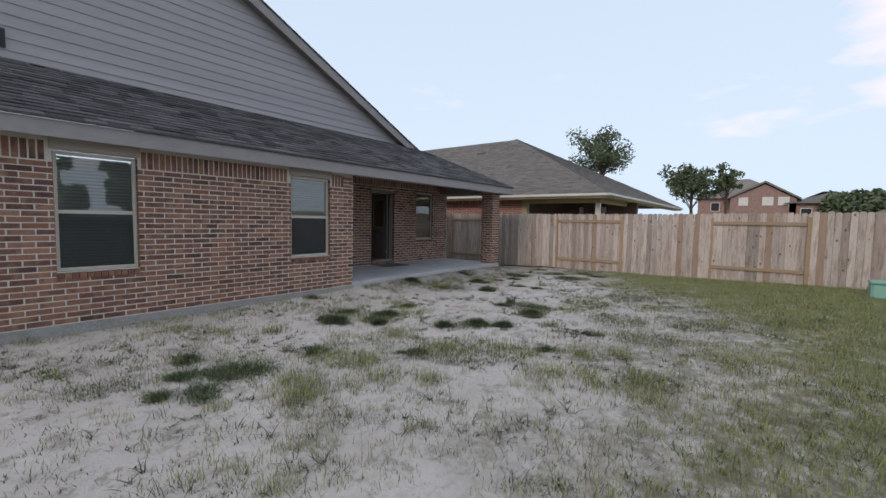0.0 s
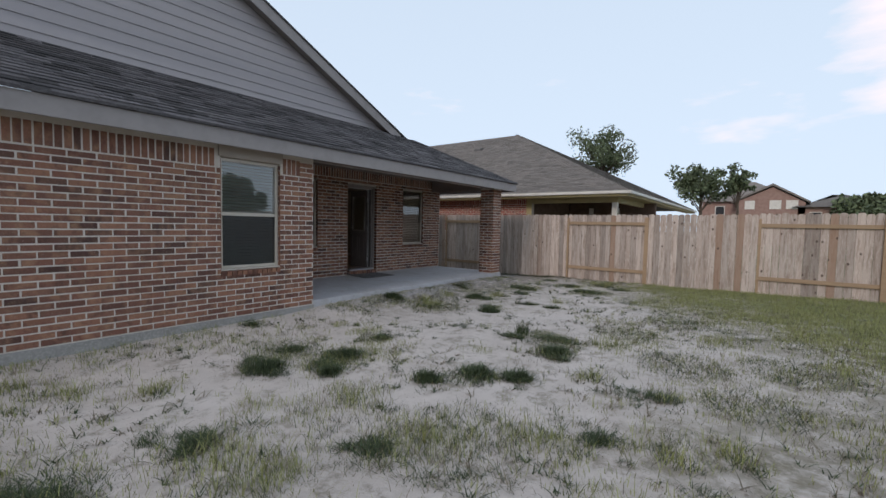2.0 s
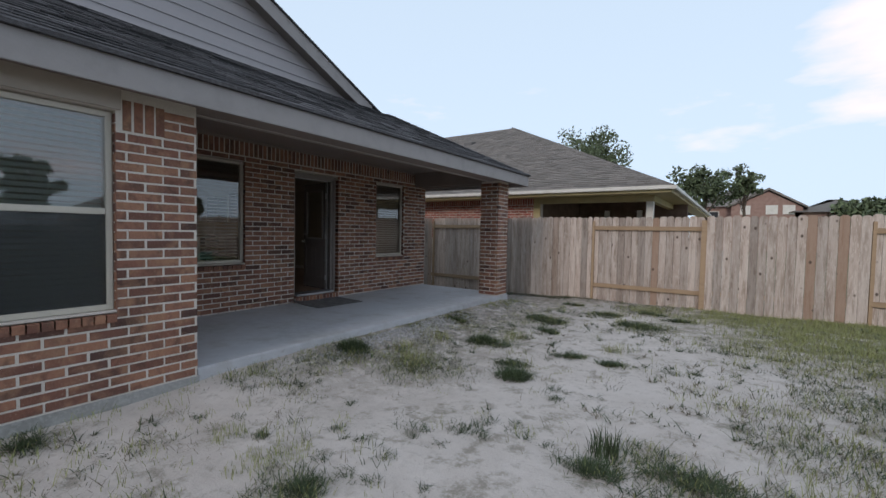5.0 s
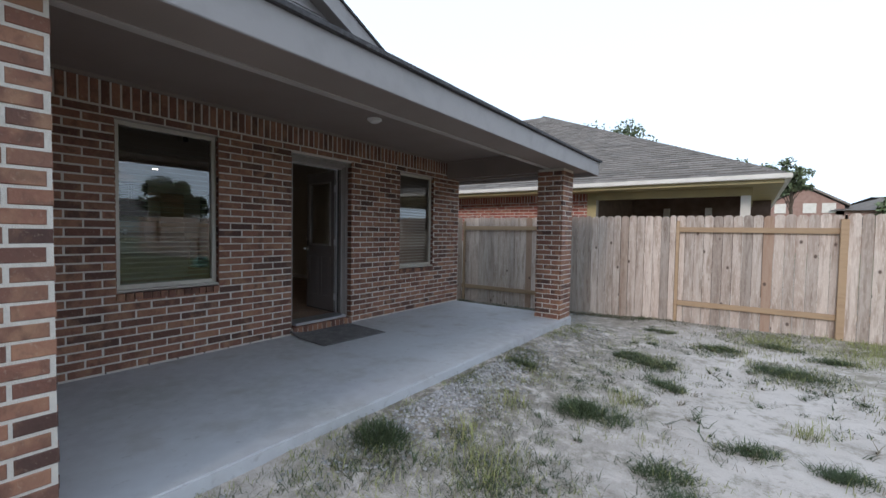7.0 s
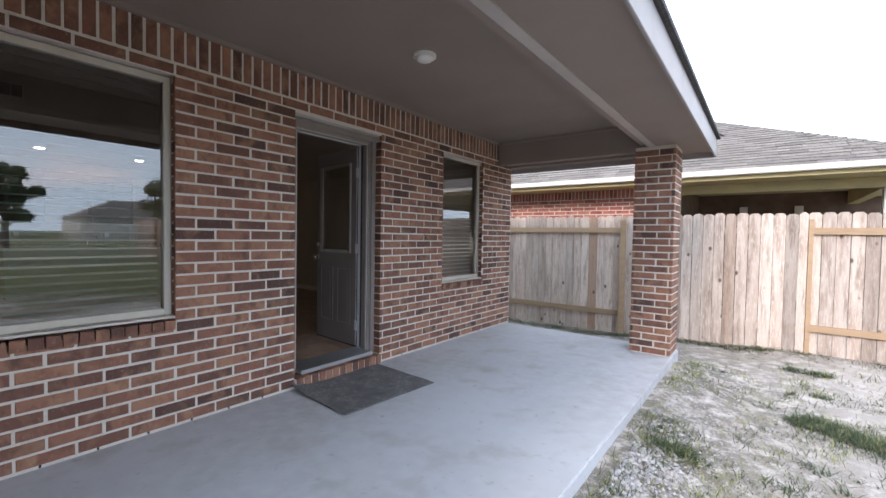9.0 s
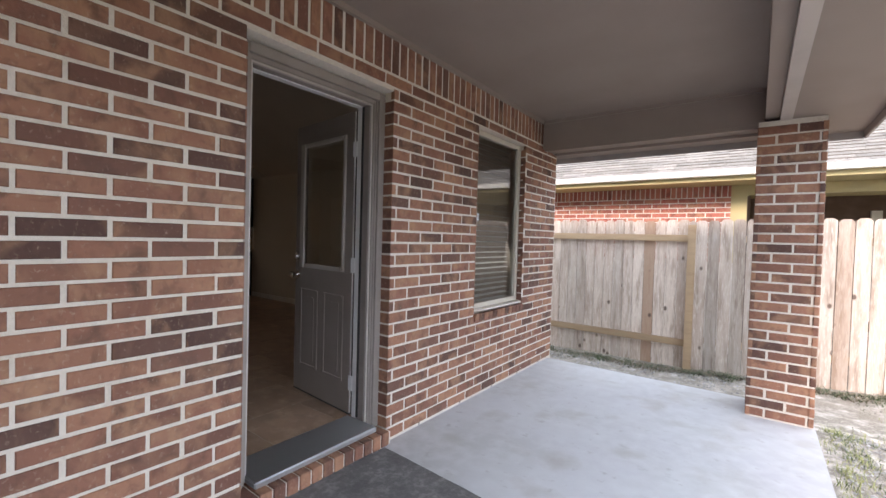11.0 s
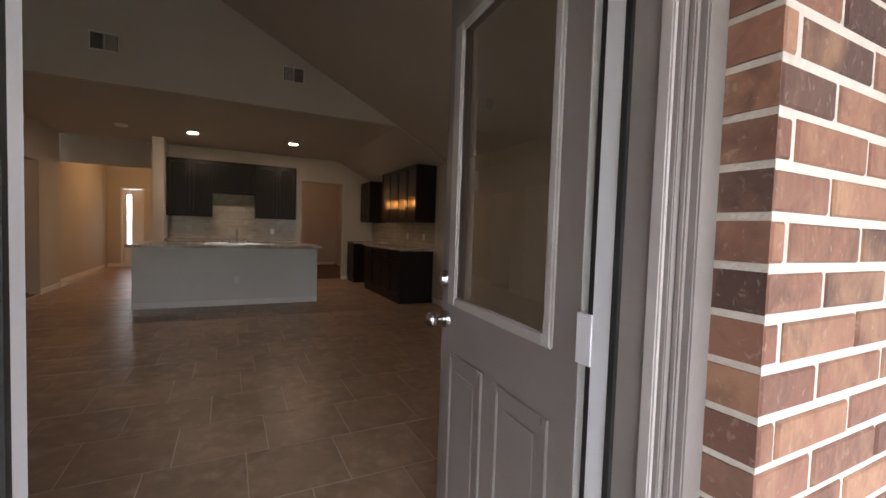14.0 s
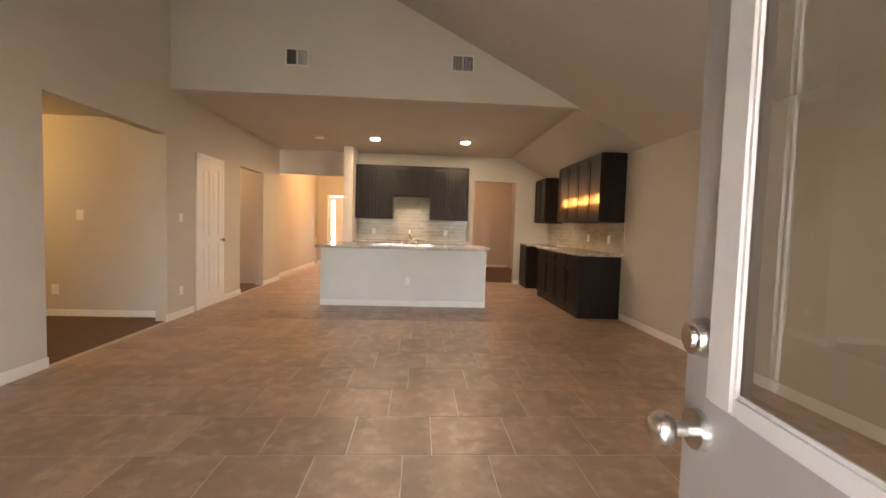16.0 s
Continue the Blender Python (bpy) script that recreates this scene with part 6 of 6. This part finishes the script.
for i in range(3600):
    x, y = rng.uniform(2.6, 11.5), rng.uniform(0.6, 13.5)
    if noise.noise((x * 0.9, y * 0.9, 51)) + 0.5 * noise.noise((x * 3.3, y * 3.3, 8)) < 0.05 + (0.2 if x < 5.2 and y > 5.0 else 0):
        continue
    (dark if rng.random() < 0.6 else dry).append((x, y, rng.uniform(0.015, 0.05), rng.randint(4, 9), rng.uniform(0.03, 0.07), 0.0045, 2.6))
# broad low weed patches, and the thickest clumps
for x, y, r in ((5.22, 4.21, 0.4), (4.04, 6.19, 0.24), (4.61, 6.72, 0.33), (6.16, 8.94, 0.34), (6.03, 7.22, 0.27), (6.58, 6.12, 0.54), (8.57, 6.39, 0.29), (4.66, 3.12, 0.26), (2.74, 9.49, 0.26),
                (3.8, 6.6, 0.45), (6.33, 8.54, 0.27), (4.22, 7.66, 0.22), (4.52, 6.93, 0.24), (3.45, 9.84, 0.5), (5.11, 13.62, 0.5), (6.77, 9.99, 0.41), (5.84, 9.22, 0.23), (3.69, 13.12, 0.36), (4.33, 14.21, 0.28),
                (3.4, 9.81, 0.26), (4.77, 15.29, 0.54), (2.55, 12.14, 0.27), (7.6, 8.9, 0.45), (8.2, 8.1, 0.4), (7.2, 11.2, 0.5), (8.6, 9.4, 0.5)):
    dark.append((x, y, r, int(1500 * r), 0.045, 0.0028, 2.6))
    dry.append((x, y, r * 1.2, int(500 * r), 0.05, 0.0024, 2.0))
    light.append((x, y, r * 1.1, int(350 * r), 0.07, 0.0024, 1.2))
for x, y, r in ((4.23, 6.14, 0.22), (4.8, 6.49, 0.13), (5.72, 6.91, 0.13), (6.04, 7.34, 0.17), (6.39, 7.49, 0.15), (6.33, 8.54, 0.2), (4.43, 10.19, 0.18), (2.62, 9.66, 0.2), (3.5, 11.21, 0.19), (4.55, 6.95, 0.14)):
    dark.append((x, y, r, int(2600 * r), 0.075, 0.0032, 1.8))
    dark.append((x, y, r * 0.6, int(1500 * r), 0.12, 0.0032, 1.1))
dark.append((5.6, 9.15, 0.10, 90, 0.20, 0.004, 0.5))
for i in range(900):
    x, y = 2.4 + abs(rng.gauss(0, 0.75)), rng.uniform(8.2, 14.6)
    if noise.noise((x * 1.3, y * 1.3, 31)) > -0.12:
        (dark if rng.random() < 0.55 else light).append((x, y, 0.09, rng.randint(6, 18), rng.uniform(0.025, 0.065), 0.0024, 1.8))
for i in range(500):
    x, y = 2.36 + abs(rng.gauss(0, 0.5)), rng.uniform(-1, 6.5)
    if noise.noise((x * 1.6, y * 1.2, 41)) > 0.0:
        (dark if rng.random() < 0.3 else light).append((x, y, 0.10, rng.randint(6, 16), rng.uniform(0.04, 0.09), 0.0024, 1.2))
for i in range(260):
    x = 2.36 + abs(rng.gauss(0, 0.12))
    light.append((x, rng.uniform(-1, 14.4), 0.08, rng.randint(3, 12), rng.uniform(0.03, 0.08), 0.0022, 1.0))
for i in range(420):
    x, y = rng.uniform(-1.5, 5.5), FY - abs(rng.gauss(0, 0.22)) - 0.04
    (dry if rng.random() < 0.5 else dark).append((x, y, 0.08, rng.randint(5, 14), rng.uniform(0.02, 0.06), 0.003, 2.2))
for i in range(520):
    x = rng.uniform(-1.5, 3.2)
    (dry if rng.random() < 0.6 else dark).append((x, FY - 0.12 - abs(rng.gauss(0, 0.13)), 0.06, rng.randint(5, 12), rng.uniform(0.02, 0.05), 0.006, 2.4))
for i in range(320):
    x, y = rng.uniform(5, 15.5), FY - abs(rng.gauss(0, 0.3)) - 0.05
    light.append((x, y, 0.1, 12, rng.uniform(0.04, 0.1), 0.0024, 0.7))
blades("grass", light, "grass", "sparse green grass blades in the sand", 1)
blades("weeds", dark, "grass_dark", "dark green weed clumps in the sand", 2)
blades("dry_grass", dry, "grass_dry", "dry straw-coloured grass stubble", 3)

vs, fs = [], []
for i in range(5200):
    if i < 2200:
        x, y = 2.42 + abs(rng.gauss(0, 0.22)), rng.gauss(10.9, 0.7)
    elif i < 3600:
        x, y = 2.42 + abs(rng.gauss(0, 0.4)), 9.0 + 5.6 * rng.random() ** 0.8
    else:
        x, y = rng.uniform(-1.5, 2.3), rng.uniform(14.5, 16.0)
    s = rng.uniform(0.007, 0.026 if i < 2200 else 0.018)
    z = ground_z(x, y)
    m = len(vs)
    for k in range(6):
        d = [(1, 0, 0), (-1, 0, 0), (0, 1, 0), (0, -1, 0), (0, 0, 1), (0, 0, -1)][k]
        q = s * rng.uniform(0.6, 1.2)
        vs.append((x + d[0] * q, y + d[1] * q, z + d[2] * q * 0.6 + 0.004))
    for f in ((0, 2, 4), (2, 1, 4), (1, 3, 4), (3, 0, 4), (2, 0, 5), (1, 2, 5), (3, 1, 5), (0, 3, 5)):
        fs.append(tuple(m + q for q in f))
quads("gravel", vs, fs, "stone", label="loose grey gravel along the slab edge", kind="stuff")

# ---- pieces: pickets, bricks, tiles ----
pm = {}
for i, (u, w, z0, z1, y) in enumerate(PICKETS):
    h = z1 - z0
    key = (round(w, 3), round(h, 2))
    if key not in pm:
        w_, h_ = key
        c = 0.03
        me = bpy.data.meshes.new("picket")
        bm = bmesh.new()
        prism(bm, [(0, 0), (w_, 0), (w_, h_ - c), (w_ - c, h_), (c, h_), (0, h_ - c)], "y", 0, 0.016)
        bmesh.ops.recalc_face_normals(bm, faces=bm.faces)
        bm.to_mesh(me)
        bm.free()
        me.materials.append(M["fence"])
        pm[key] = me
    ob = new("picket", pm[key])
    ob.parent = fence
    ob.location = (u, y, z0)

lay_bricks(nh.children[0], HOLD_N, "y", 17.4, lambda q: abs(q[0] - 1.0), "brick_red", limit=150, sign=-1)
for me, at, host, tilt in BRICKS:
    ob = new("brick", me)
    ob.parent = host
    ob.location = at
    ob.rotation_euler.x = tilt

floor_ob = bpy.data.objects["floor"]
T = 0.457
tiles = []
r = 0
x = 0.182
rng = random.Random(9)
while x > -13.2:
    x1 = x - T
    y = 7.883 + T * (0.0, 0.25, 0.59)[(r + 2) % 3] - T
    while y < RY1:
        a, b = max(y, 8.33), min(y + T, RY1)
        if b - a > 0.03:
            tiles.append((x1, min(x, -0.205), a, b))
        y += T
    x = x1
    r += 1
tiles.sort(key=lambda q: -q[1] + 0.15 * abs(q[2] - 11.2))
tm, tv, tf = {}, [], []
for i, (a, b, c, d) in enumerate(tiles):
    w, h = round(b - a - 0.006, 3), round(d - c - 0.0035, 3)
    pts = [(0, 0, 0), (w, 0, 0), (w, h, 0), (0, h, 0), (0.0012, 0.0012, 0.008), (w - 0.0012, 0.0012, 0.008), (w - 0.0012, h - 0.0012, 0.008), (0.0012, h - 0.0012, 0.008)]
    fc = [(4, 5, 6, 7), (0, 1, 5, 4), (1, 2, 6, 5), (2, 3, 7, 6), (3, 0, 4, 7)]
    if i < 300:
        if (w, h) not in tm:
            me = bpy.data.meshes.new("tile")
            me.from_pydata(pts, [], fc)
            me.materials.append(M["tile"])
            tm[(w, h)] = me
        ob = new("tile", tm[(w, h)])
        ob.parent = floor_ob
        ob.location = (a + 0.003, c + 0.0017, FLOOR - 0.008)
    else:
        m = len(tv)
        tv += [(p[0] + a + 0.003, p[1] + c + 0.0017, p[2] + FLOOR - 0.008) for p in pts]
        tf += [tuple(k + m for k in f) for f in fc]
quads("tile_field", tv, tf, "tile", floor_ob, kind="stuff")
